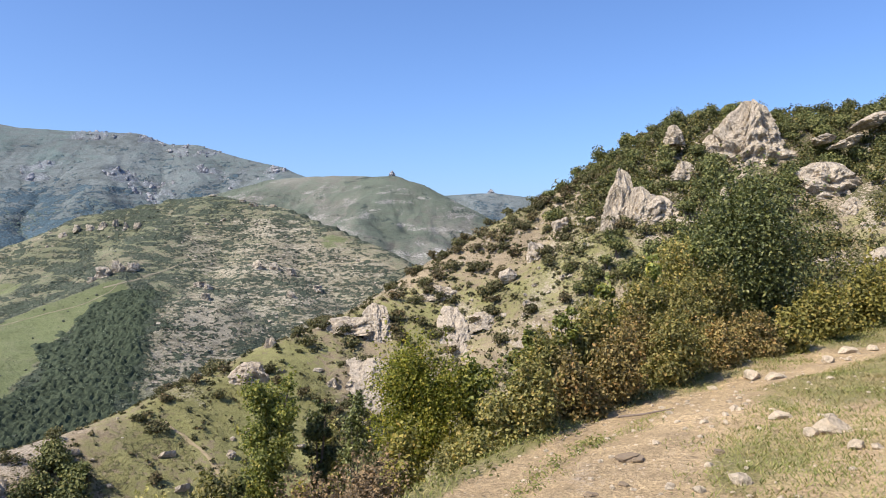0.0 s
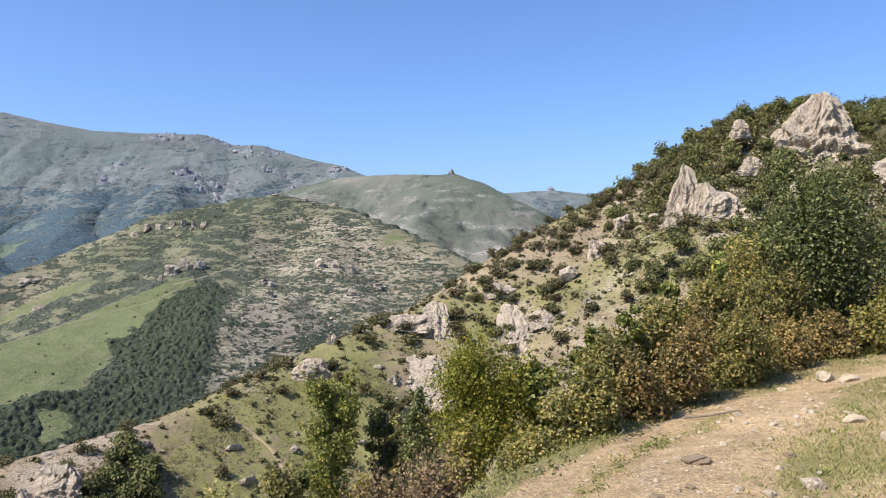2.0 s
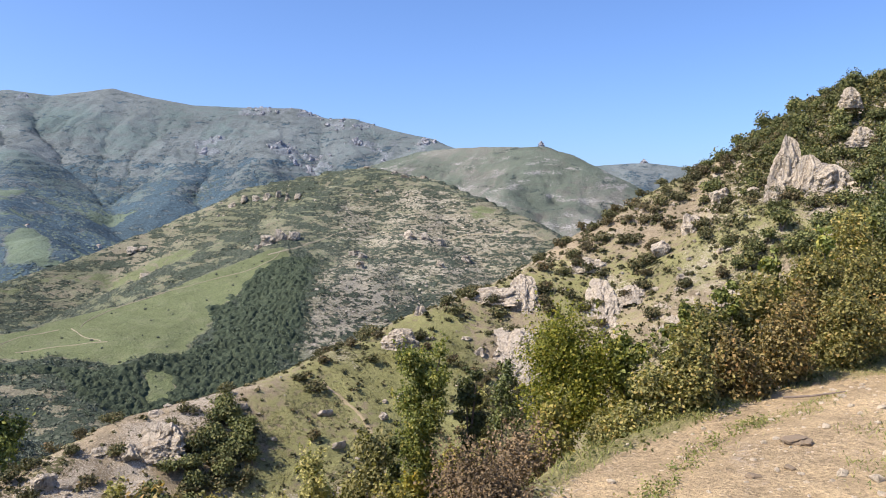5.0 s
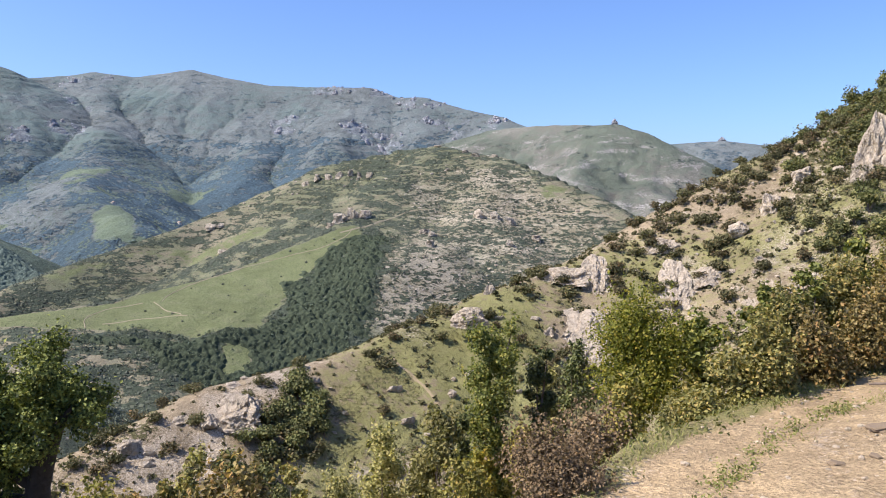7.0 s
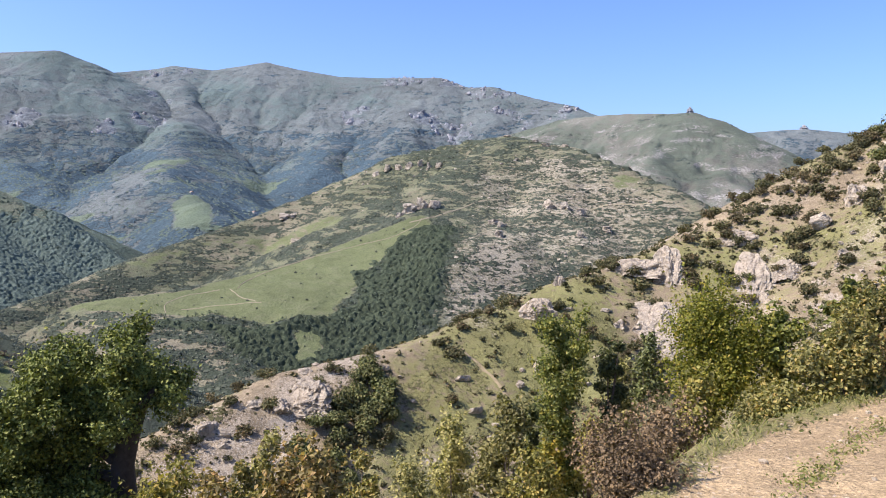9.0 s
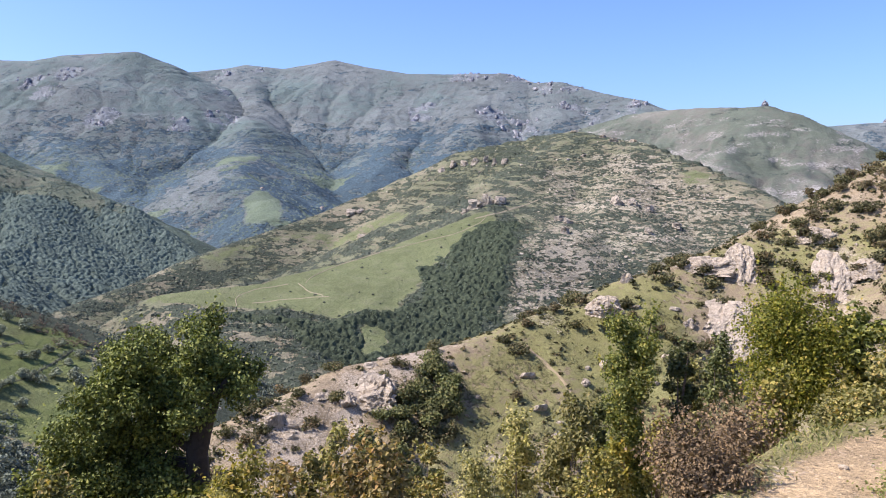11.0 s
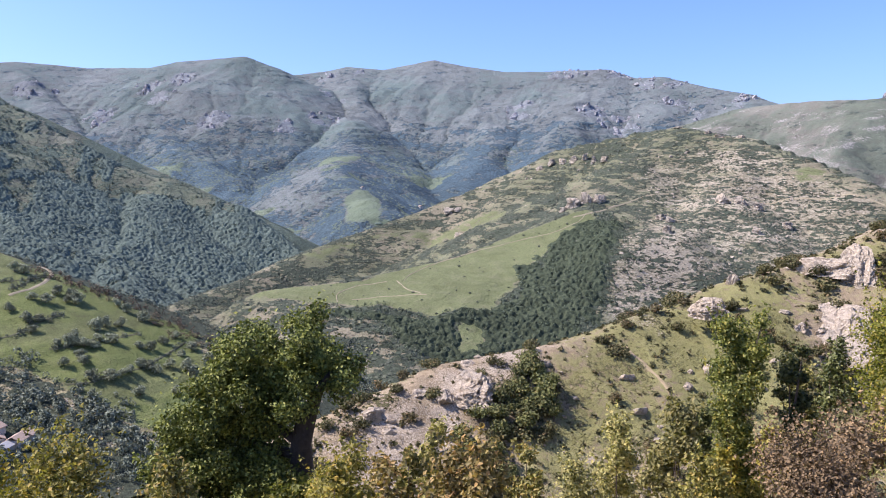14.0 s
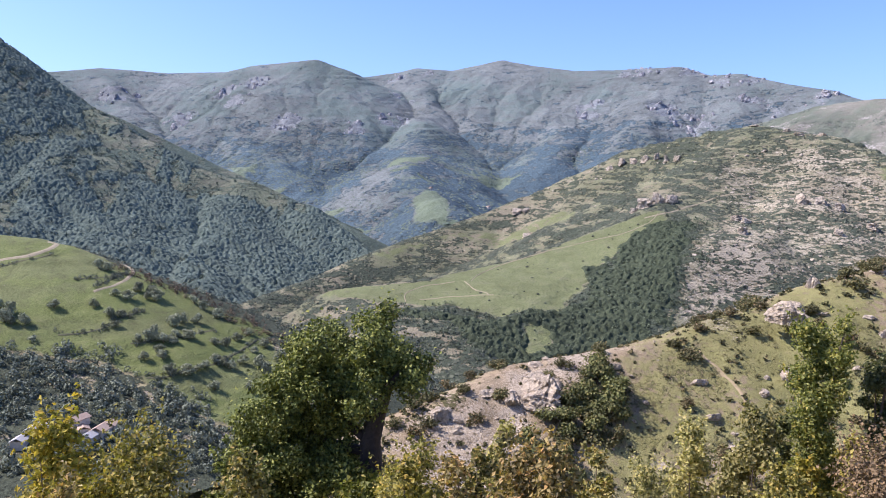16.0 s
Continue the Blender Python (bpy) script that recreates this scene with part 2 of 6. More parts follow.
MR_CREST = [(-3594, 881, 349), (-3248, 1552, 442), (-3127, 1681, 460), (-2909, 1855, 440), (-2700, 1983, 441), (-2592, 2042, 464), (-2356, 2165, 482),
            (-2331, 2265, 458), (-2370, 2437, 440), (-2255, 2545, 464), (-2177, 2585, 481), (-2046, 2653, 466), (-1843, 2738, 502), (-1672, 2729, 461),
            (-1487, 2720, 426), (-1313, 2753, 420), (-1107, 2788, 416), (-980, 2782, 375), (-876, 2765, 371), (-696, 2712, 316), (-561, 2641, 282),
            (-438, 2563, 232), (-419, 2363, 219)]
MR_SPURS = [[(-2356, 2165, 482), (-2245, 2181, 441), (-2113, 2172, 350), (-1936, 2092, 231), (-1746, 1927, 103)],
            [(-2592, 2042, 464), (-2339, 1714, 259), (-1907, 1539, 85), (-1549, 1418, -31), (-1293, 1252, -78)],
            [(-1843, 2738, 502), (-1540, 2516, 306), (-1261, 2274, 177), (-1131, 1945, 66)],
            [(-2177, 2585, 481), (-1836, 2245, 271), (-1482, 1759, 116), (-1245, 1435, 41), (-1004, 1246, -35), (-854, 1109, -66)],
            [(-1107, 2788, 416), (-1077, 2476, 265), (-1000, 2182, 153)],
            [(-3127, 1681, 460), (-2686, 1548, 286), (-2251, 1491, 109)]]
LF_CREST = [(-1745, 442, 439), (-1616, 528, 353), (-1479, 610, 240), (-1422, 641, 195), (-1368, 662, 154), (-1317, 675, 123), (-1261, 695, 102), (-1201, 720, 67), (-1126, 745, 29), (-1040, 781, -3), (-957, 804, -29), (-906, 817, -42), (-848, 821, -74), (-783, 815, -104), (-731, 795, -129)]
LF_SPURS = [[(-1317, 675, 123), (-1207, 581, 59), (-1107, 462, -9), (-1018, 360, -48)], [(-1039, 781, 1), (-979, 694, -43), (-902, 594, -83), (-787, 532, -120)]]
GF_CREST = [(-603, 143, -26), (-539, 184, -31), (-506, 203, -34), (-489, 216, -36), (-474, 226, -40), (-460, 232, -47), (-435, 247, -56), (-411, 258, -65),
            (-377, 273, -78), (-351, 281, -89), (-326, 288, -101)]


def ridge_z(x, y):
    z = crest_height(x, y, RH_CREST, 0.60, 0.62, 3)
    d = line_distance(x, y, RH_CREST)[0]
    w = smooth(2, 30, d)
    z = z + w * (3.0 * fbm(x / 26, y / 26, 3, 4) + 2.2 * (ridged((x + y) / 30, (x - y) / 60, 3, 8) - 0.5))
    z = z + (0.25 + 0.5 * w) * fbm(x / 5, y / 5, 4, 5) + 0.16 * fbm(x / 1.3, y / 1.3, 2, 6)
    # ledges: in rocky stretches the slope breaks into steps
    rocky = np.maximum(smooth(0.05, 0.4, fbm(x / 13, y / 13, 3, 9)), 0.8 * area(x, y, RH_TAN, 4)) * smooth(1, 8, d)
    h = 1.7
    q = (z + 0.5 * fbm(x / 4, y / 4, 3, 10)) / h
    step = (np.floor(q) + smooth(0.25, 0.75, q - np.floor(q))) * h
    return z + 0.75 * rocky * (step - q * h)


def meadow_height(x, y):
    """The meadow spur: a gentle field on the near side that breaks off into a steep wooded bank."""
    d, level, side, _ = line_distance(x, y, MH_SPURS[0])
    near = 0.2 * d + 0.35 * np.maximum(d - MEADOW_WIDTH, 0)
    return level - np.where(side > 0, near, 0.36 * d)


MEADOW_WIDTH = 120.0


def hill_z(x, y):
    z = crest_height(x, y, MH_CREST, 0.7, 0.62, 12)
    z = np.maximum(z, meadow_height(x, y))
    z = np.maximum(z, crest_height(x, y, MH_SPURS[1], 0.55, 0.5, 30))
    z = np.maximum(z, crest_height(x, y, MH_SPURS[2], 0.55, 0.5, 20))
    return z


def hill_rough(x, y):
    d = np.minimum(line_distance(x, y, MH_CREST)[0], line_distance(x, y, MH_SPURS[0])[0])
    w = smooth(5, 90, d)
    return w * (9 * fbm(x / 110, y / 110, 3, 14) + 6 * (ridged(x / 90, y / 150, 3, 15) - 0.5)) + (0.8 + 1.6 * w) * fbm(x / 22, y / 22, 4, 16)


def range_z(x, y):
    z = crest_height(x, y, MR_CREST, 0.7, 0.55, 25)
    for s in MR_SPURS:
        z = np.maximum(z, crest_height(x, y, s, 0.55, 0.55, 40))
    return z


def range_rough(x, y):
    w = smooth(15, 380, line_distance(x, y, MR_CREST)[0])
    r = ridged(x / 330, y / 330, 5, 21) - 0.55
    g = ridged(x / 120 + 0.6 * fbm(x / 200, y / 200, 2, 24), y / 120, 4, 25) - 0.55
    return w * (34 * r + 9 * g + 30 * fbm(x / 330, y / 330, 3, 22)) + (2 + 6 * w) * (ridged(x / 55, y / 55, 4, 23) - 0.5)


def green_z(x, y):
    z = crest_height(x, y, TR_CREST, 0.6, 0.5, 30)
    w = smooth(10, 250, line_distance(x, y, TR_CREST)[0])
    return z + w * (55 * (ridged(x / 230, y / 230, 4, 31) - 0.55) + 14 * (ridged(x / 70, y / 70, 3, 34) - 0.5) + 25 * fbm(x / 200, y / 200, 3, 32)) + 3 * fbm(x / 40, y / 40, 4, 33)


def far_z(x, y):
    z = crest_height(x, y, FR_CREST, 0.5, 0.5, 40)
    w = smooth(10, 250, line_distance(x, y, FR_CREST)[0])
    return z + w * 80 * (ridged(x / 300, y / 300, 4, 36) - 0.55) + 6 * fbm(x / 60, y / 60, 4, 37)


def forest_z(x, y):
    z = crest_height(x, y, LF_CREST, 0.8, 0.72, 12)
    for s in LF_SPURS:
        z = np.maximum(z, crest_height(x, y, s, 0.5, 0.5, 30))
    w = smooth(40, 300, line_distance(x, y, LF_CREST)[0])
    return z + w * (30 * (ridged(x / 230, y / 230, 4, 41) - 0.55) + 20 * fbm(x / 150, y / 150, 3, 42)) + 2 * fbm(x / 30, y / 30, 3, 43)


def field_z(x, y):
    z = crest_height(x, y, GF_CREST, 0.55, 0.36, 12)
    w = smooth(5, 60, line_distance(x, y, GF_CREST)[0])
    z = z + w * (6 * fbm(x / 80, y / 80, 3, 51)) + 0.6 * fbm(x / 14, y / 14, 3, 52)
    q = (z + 2.5 * fbm(x / 50, y / 50, 2, 53)) / 5.0        # old field terraces
    return z + 0.5 * smooth(3, 14, line_distance(x, y, GF_CREST)[0]) * smooth(-0.3, 0.2, fbm(x / 60, y / 60, 2, 54)) * 5.0 * (np.floor(q) + smooth(0.62, 0.95, q - np.floor(q)) - q)


EDGE = [(-7.7, -6.5), (-2.2, 0.0), (-1.1, 2.5), (-0.8, 4.1), (-0.5, 5.6), (-0.2, 6.6), (1.0, 8.2), (2.4, 10.0), (4.2, 11.6), (8.5, 14.2), (18, 18), (40, 25), (90, 41)]
TRACK = [(-3.0, -3.0), (-0.5, 3.2), (-0.3, 4.4), (0.08, 5.7), (0.5, 6.6), (1.3, 7.7), (2.1, 8.8), (3.3, 9.5), (4.6, 10.3), (6.5, 11.6), (12, 14.5), (30, 20)]
BARE = [(0.0, 3.6), (0.5, 5.5), (0.95, 6.4), (1.65, 7.4), (2.5, 8.7), (3.6, 9.5), (3.7, 8.8), (2.7, 7.7), (2.1, 6.7), (1.8, 5.6), (1.9, 3.5)]
FLOOR = -165.0


def ground_z(x, y):
    """Our own hillside: the shelf with the track, then the drop into the ravine; far off, the valley floor out to the horizon."""
    d, _, side, _ = line_distance(x, y, EDGE)
    out = np.where(side > 0, d, 0.0)
    z = -1.65 + 0.12 * np.clip(x, -60, 120) - 0.05 * np.clip(y, -60, 60) + 0.05 * fbm(x / 1.5, y / 1.5, 4, 61)
    t = line_distance(x, y, TRACK)[0]
    z = z - 0.07 * (1 - smooth(0.2, 0.75, t)) + 0.03 * fbm(x / 0.4, y / 0.4, 3, 62)
    z = z - 0.46 * out - 0.5 * (1 - np.exp(-out / 0.45)) * smooth(0, 0.3, out) - 0.8 * fbm(x / 9, y / 9, 3, 63) * smooth(2, 20, out)
    return np.maximum(z, FLOOR + 6 * fbm(x / 300, y / 300, 3, 64))


def carve(z, step, rounds, power, seed):
    """Running water: each round routes the flow down the steepest way and lowers every cell towards the one it drains to."""
    r = np.random.RandomState(seed)
    n, m = z.shape
    idx = np.arange(n * m).reshape(n, m)
    moves = [(a, b) for a in (-1, 0, 1) for b in (-1, 0, 1) if a or b]
    for _ in range(rounds):
        zp, ip = np.pad(z, 1, mode="edge"), np.pad(idx, 1, mode="edge")
        best, to, lowest = np.zeros((n, m)), idx.copy(), np.full((n, m), 1e9)
        for a, b in moves:
            zn, k = zp[1 + a:n + 1 + a, 1 + b:m + 1 + b], ip[1 + a:n + 1 + a, 1 + b:m + 1 + b]
            drop = (z - zn) / math.hypot(a, b) * r.uniform(0.8, 1.2, (n, m))
            hit = drop > best
            best, to = np.where(hit, drop, best), np.where(hit, k, to)
            lowest = np.minimum(lowest, zn)
        z = np.where(z < lowest, lowest + 0.02, z)
        order = np.argsort(z.ravel())
        flow, way = [1.0] * (n * m), to.ravel().tolist()
        for i in order[::-1].tolist():
            if way[i] != i:
                flow[way[i]] += flow[i]
        f = (power * np.minimum(np.array(flow), 4000.0) ** 0.45).tolist()
        h = z.ravel().tolist()
        for i in order.tolist():
            k = way[i]
            if k != i and h[k] < h[i]:
                h[i] = (h[i] + f[i] * h[k]) / (1 + f[i])
        z = np.array(h).reshape(n, m)
        z = 0.86 * z + 0.14 * soften(z, 1)
    return z


def sheet(name, label, category, zf, box, step, material, cover, softness=0, floor=FLOOR - 12, rough=None, water=None, cliffs=None):
    x, y = np.meshgrid(np.arange(box[0], box[1], step), np.arange(box[2], box[3], step), indexing="ij")
    z = zf(x, y)
    z = soften(z, softness)
    if rough:
        z = z + rough(x, y)
    if water:
        crest, near, far, rounds, power = water
        w = smooth(near, far, line_distance(x, y, crest)[0])
        z = z * (1 - w) + w * carve(z, step, rounds, power, 5)
    if cliffs:
        amount, rise = cliffs(x, y, z)
        q = (z + 0.5 * rise * fbm(x / 90, y / 90, 4, 27) + 0.25 * rise * ridged(x / 24, y / 24, 3, 28)) / rise
        z = z + amount * rise * (np.floor(q) + smooth(0.4, 0.62, q - np.floor(q)) - q) + amount * 0.4 * rise * (ridged(x / 2.4 / step, y / 2.4 / step, 2, 29) - 0.6)
    gx, gy = np.gradient(z, step)
    steep = np.hypot(gx, gy)
    me = mesh_from(name, np.stack([x, y, z], -1).reshape(-1, 3), grid_faces(*x.shape, z > floor), material, True)
    cover_attribute(me, *cover(x, y, z, steep))
    ob = tagged(new(name, me), label=label, category=category, kind="structure")
    return ob, (x, y, z)


HIGH_FIELDS = [[(-1460, 1640), (-1335, 1640), (-1310, 1540), (-1410, 1540)], [(-1100, 1340), (-1010, 1290), (-850, 1095), (-825, 1060), (-900, 1055), (-1000, 1180), (-1060, 1240)]]


def high_field(x, y):
    return np.maximum(area(x, y, HIGH_FIELDS[0], 10), area(x, y, HIGH_FIELDS[1], 10))


# where bare crags break out of the mountain: x, y, reach
RANGE_CRAGS = [(-2405, 1898, 60), (-2330, 1765, 55), (-2472, 1801, 60), (-2019, 1712, 55), (-1964, 1781, 50), (-2213, 2456, 70), (-1984, 2265, 60), (-1801, 2012, 60), (-1240, 2728, 70),
               (-1104, 2735, 60), (-1063, 2760, 50), (-901, 2700, 60), (-840, 2690, 60), (-1272, 2428, 70), (-998, 2421, 60), (-890, 2393, 90), (-760, 2520, 80), (-653, 2540, 70),
               (-589, 2570, 60), (-2828, 1583, 80), (-2428, 1588, 70), (-2121, 2528, 50), (-1831, 1841, 50)]


def crag_mask(x, y):
    m = np.zeros(np.shape(x))
    for cx, cy, reach in RANGE_CRAGS:
        m = np.maximum(m, 1 - smooth(0.5 * reach, 1.5 * reach, np.hypot(x - cx, y - cy)))
    return m * smooth(-0.35, 0.2, fbm(x / 45, y / 45, 3, 551))


def cliff_mask(x, y, z):
    d = line_distance(x, y, MR_CREST)[0]
    return np.maximum(crag_mask(x, y), 0.5 * smooth(0.1, 0.4, fbm(x / 170, y / 170, 4, 552)) * smooth(30, 180, z)) * (0.3 + 0.7 * smooth(5, 60, d)), 21.0


def terrace_mask(x, y, z):
    w = area(x, y, ROCKY, 25)
    return 0.75 * np.clip(smooth(-50, 10, z) - 0.6 * w, 0.15, 1) * smooth(-0.2, 0.3, fbm(x / 60, y / 60, 3, 553)) * (1 - area(x, y, MEADOW, 12)), 7.0


SCREE = [(-1480, 1540), (-1390, 1560), (-1250, 1400), (-1050, 1240), (-1120, 1170), (-1300, 1250), (-1400, 1300)]


def range_cover(x, y, z, steep):
    n = fbm(x / 250, y / 250, 4, 71)
    f, bare = high_field(x, y), area(x, y, SCREE, 45)
    crags = 0.04 + 0.3 * smooth(0.8, 1.6, steep) + 0.22 * fbm(x / 120, y / 120, 4, 72) + 0.15 * fbm(x / 30, y / 30, 3, 70) + 0.58 * crag_mask(x, y) + 0.1 * bare
    streak = fbm(x / 60, z / 16, 4, 69)
    scrub = 0.2 + 0.42 * smooth(260, 30, z + 110 * n) + 0.1 * smooth(60, -20, z) + 0.45 * streak - 0.4 * bare - 0.25 * crag_mask(x, y)
    return 0.42 + 0.6 * n, crags * (1 - f), scrub * (1 - f), np.maximum(f, 0.75 * smooth(0.25, 0.4, fbm(x / 90, y / 60, 3, 68)) * smooth(90, 20, z))


def green_cover(x, y, z, steep):
    n = fbm(x / 150, y / 150, 4, 73)
    gully = smooth(0.62, 0.85, ridged(x / 130 + 0.4 * fbm(x / 90, y / 90, 2, 76), y / 420, 2, 75)) * smooth(170, 60, z)
    return 0.62 + 0.6 * n - 0.5 * gully, 0.17 + 0.4 * (steep - 0.55) + 0.6 * fbm(x / 45, z / 12, 4, 74) + 0.22 * gully, 0.16 + 0.5 * fbm(x / 60, z / 14, 4, 68)


def wood_mask(x, y):
    k = 0.1 + 0.75 * fbm(x / 150, y / 150, 4, 261) + 0.55 * fbm((x - y) / 60, (x + y) / 24, 3, 262) + 0.3 * smooth(760, 620, y) * smooth(-1000, -860, x)
    for px, py, reach in ((-1022, 762, 45), (-974, 792, 40), (-1147, 620, 55), (-1184, 690, 50), (-1070, 752, 40)):      # clearings
        k = k - 0.7 * (1 - smooth(0.3 * reach, reach, np.hypot(x - px, y - py)))
    return smooth(-0.17, 0.08, k)


def forest_cover(x, y, z, steep):
    n = fbm(x / 130, y / 130, 4, 75)
    return 0.6 + 0.6 * n, 0.12 + 0.2 * fbm(x / 40, y / 40, 3, 67), 0.42 + 0.4 * wood_mask(x, y) + 0.4 * fbm(x / 30, z / 9, 3, 66)


MEADOW = [(-308, 735), (-355, 648), (-386, 580), (-420, 517), (-452, 471), (-472, 449), (-470, 436), (-443, 444), (-402, 458), (-357, 473), (-316, 486), (-293, 512), (-300, 570), (-302, 639), (-285, 668), (-280, 706)]
STRIPS = [[(-625, 763), (-598, 804), (-557, 829), (-520, 848), (-471, 847), (-427, 807), (-435, 782), (-486, 792), (-538, 812), (-584, 797)],
          [(-662, 693), (-643, 736), (-617, 764), (-623, 741), (-636, 701)], [(-150, 886), (-128, 903), (-104, 893), (-128, 876)]]
SCAR = [(-245, 645), (-239, 690), (-202, 685), (-176, 650), (-185, 590), (-215, 555), (-232, 572)]        # bare tan slope beside the wood
BANK = [(-306, 600), (-304, 662), (-289, 709), (-262, 705), (-240, 660), (-233, 625), (-226, 590), (-222, 556), (-225, 515), (-245, 480), (-270, 452), (-300, 440), (-340, 446), (-385, 445),
        (-388, 454), (-352, 467), (-316, 480), (-287, 508), (-290, 560)]
ROCKY = [(-296, 885), (-206, 939), (-132, 908), (-78, 868), (-60, 800), (-110, 720), (-186, 617), (-213, 568), (-239, 685)]
GLADE = [(-300, 477), (-294, 488), (-284, 490), (-276, 478), (-275, 466), (-283, 457), (-290, 459), (-292, 468)]


def hill_scrub_noise(x, y, z):
    """Clumps drawn out along the contours."""
    return fbm((x + 0.35 * y) / 17, z / 3.6 + 0.5 * fbm(x / 30, y / 30, 2, 241), 3, 242) + 0.35 * fbm(x / 70, y / 70, 3, 243)


def terraces(x, y, z):
    """The old terraces on the upper flank: how strongly they show, and the lines of scrub along their edges."""
    amount = smooth(-35, 15, z) * (1 - area(x, y, ROCKY, 25)) * smooth(-0.35, 0.1, fbm(x / 70, y / 70, 3, 244))
    return amount, np.sin((z + 2.2 * fbm(x / 60, y / 60, 2, 77)) * 2 * math.pi / 6.6)


def hill_turf(x, y):
    wx, wy = x + 9 * fbm(x / 25, y / 25, 3, 65), y + 9 * fbm(x / 25, y / 25, 3, 66)
    m = np.maximum(area(wx, wy, MEADOW, 3), area(x, y, GLADE, 3))
    for poly in STRIPS:
        m = np.maximum(m, 0.62 * area(wx, wy, poly, 9))
    return m


def hill_cover(x, y, z, steep):
    n = fbm(x / 80, y / 80, 4, 77)
    wx, wy = x + 9 * fbm(x / 25, y / 25, 3, 65), y + 9 * fbm(x / 25, y / 25, 3, 66)
    rocky, bank, scar = area(wx, wy, ROCKY, 25), area(wx, wy, BANK, 8), area(wx, wy, SCAR, 8)
    turf = hill_turf(x, y)
    amount, line = terraces(x, y, z)
    clump = hill_scrub_noise(x, y, z)
    right = line_distance(x, y, MH_CREST)[2] * smooth(-190, -110, x)
    low = smooth(-98, -112, z) * smooth(520, 480, y)
    grass = 0.62 + 0.5 * n + 0.2 * amount - 0.35 * rocky - 0.3 * low
    stone = (0.14 + 0.34 * rocky + 0.3 * scar + 0.12 * smooth(0.9, 1.6, steep) + 0.35 * fbm(x / 26, z / 5, 4, 78) - 0.15 * smooth(0, 0.3, clump)) * (1 - turf) * (1 - 0.8 * bank)
    scrub = (0.55 - 0.07 * rocky - 0.12 * low - 0.08 * scar + (0.6 - 0.35 * rocky) * clump + amount * (0.3 * line - 0.06) + 0.5 * bank + 0.25 * (right < 0)) * (1 - turf)
    return grass, stone, scrub, turf


RH_GREEN = [(-49.4, 105.5), (-43.5, 117.6), (-37.3, 122), (-31, 146), (-23.8, 153), (-17.8, 150), (-19.8, 134), (-20.9, 119.7), (-26, 103.5), (-42.7, 90), (-46, 99.7)]
RH_TAN = [(-75, 50), (-67.5, 71), (-65, 86), (-59, 100), (-52.7, 112), (-47.7, 110), (-50.7, 98.6), (-52.1, 88.3), (-50, 76.2), (-55, 55)]


def ridge_cover(x, y, z, steep):
    n = fbm(x / 18, y / 18, 4, 80)
    green, tan = area(x, y, RH_GREEN, 4), area(x, y, RH_TAN, 3)
    wooded = smooth(15, 55, x) * smooth(-25, 5, z)
    grass = (0.42 + 0.7 * n + 0.2 * fbm(x / 3, y / 3, 3, 85) + 0.5 * green) * (1 - 0.75 * tan)
    ledge = smooth(0.05, 0.4, fbm(x / 13, y / 13, 3, 9))
    stone = 0.19 + 0.16 * wooded + ledge * (0.1 + 0.9 * (steep - 0.7)) + 0.5 * fbm(x / 5, y / 5, 4, 81) - 0.3 * green + 0.26 * tan
    turf = 0.7 * green + 0.35 * n - 0.3 * tan - 0.3 * wooded
    return grass, stone, 0.24 + 0.22 * wooded + 0.45 * fbm(x / 5, y / 5, 3, 82) + 0.02 * tan, turf


FIELD = [(-700, 95), (-610, 140), (-545, 184), (-478, 226), (-411, 256), (-345, 280), (-318, 262), (-288, 262), (-262, 212), (-298, 196), (-330, 190), (-352, 183), (-372, 160),
         (-392, 140), (-440, 100), (-520, 40)]


def field_cover(x, y, z, steep):
    g = area(x, y, FIELD, 3)
    strip = line_distance(x, y, [(-325, 283), (-377, 271), (-440, 243)])[0]
    edge = smooth(0.55, 0.9, steep) * 0.5
    scrub = (0.75 - 0.75 * g + 0.35 * fbm(x / 20, y / 20, 3, 83) * (1 - 0.7 * g)) + 0.5 * (1 - smooth(4, 10, strip)) + edge
    return g, 0.1 + 0.25 * (1 - g) * (1 + fbm(x / 12, y / 12, 3, 84)), scrub, g * (0.55 + 0.7 * fbm(x / 45, z / 7, 3, 86)) - edge


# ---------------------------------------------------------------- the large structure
_, FAR_GRID = sheet("far_mountain", "distant mountain with a small summit knob, grey-violet haze in its colour", "mountain", far_z, (-700, 1300, 3700, 4700), 14, M_RANGE, range_cover)
_, RANGE_GRID = sheet("mountain_range", "long heath mountain range tinted blue by haze, with grey crags and wooded lower slopes", "mountain", range_z, (-3700, -250, 850, 2990), 7.8, M_RANGE, range_cover, 2, rough=range_rough, water=(MR_CREST, 10, 110, 8, 0.016), cliffs=cliff_mask)
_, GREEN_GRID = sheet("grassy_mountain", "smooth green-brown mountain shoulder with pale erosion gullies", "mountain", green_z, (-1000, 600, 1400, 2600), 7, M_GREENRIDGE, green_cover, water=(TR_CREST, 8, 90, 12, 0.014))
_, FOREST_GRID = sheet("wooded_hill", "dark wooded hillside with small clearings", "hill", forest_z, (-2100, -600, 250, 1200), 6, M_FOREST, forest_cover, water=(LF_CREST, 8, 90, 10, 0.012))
hill, HILL_GRID = sheet("terraced_hill", "broad scrubby hill with rock terraces and a green meadow spur", "hill", hill_z, (-760, 200, 330, 1150), 3, M_HILL, hill_cover, 3, rough=hill_rough, cliffs=terrace_mask)
_, FIELD_GRID = sheet("field_spur", "bright green sloping fields on a spur above the valley", "hill", field_z, (-720, -250, 20, 420), 2.5, M_FIELD, field_cover, 2)
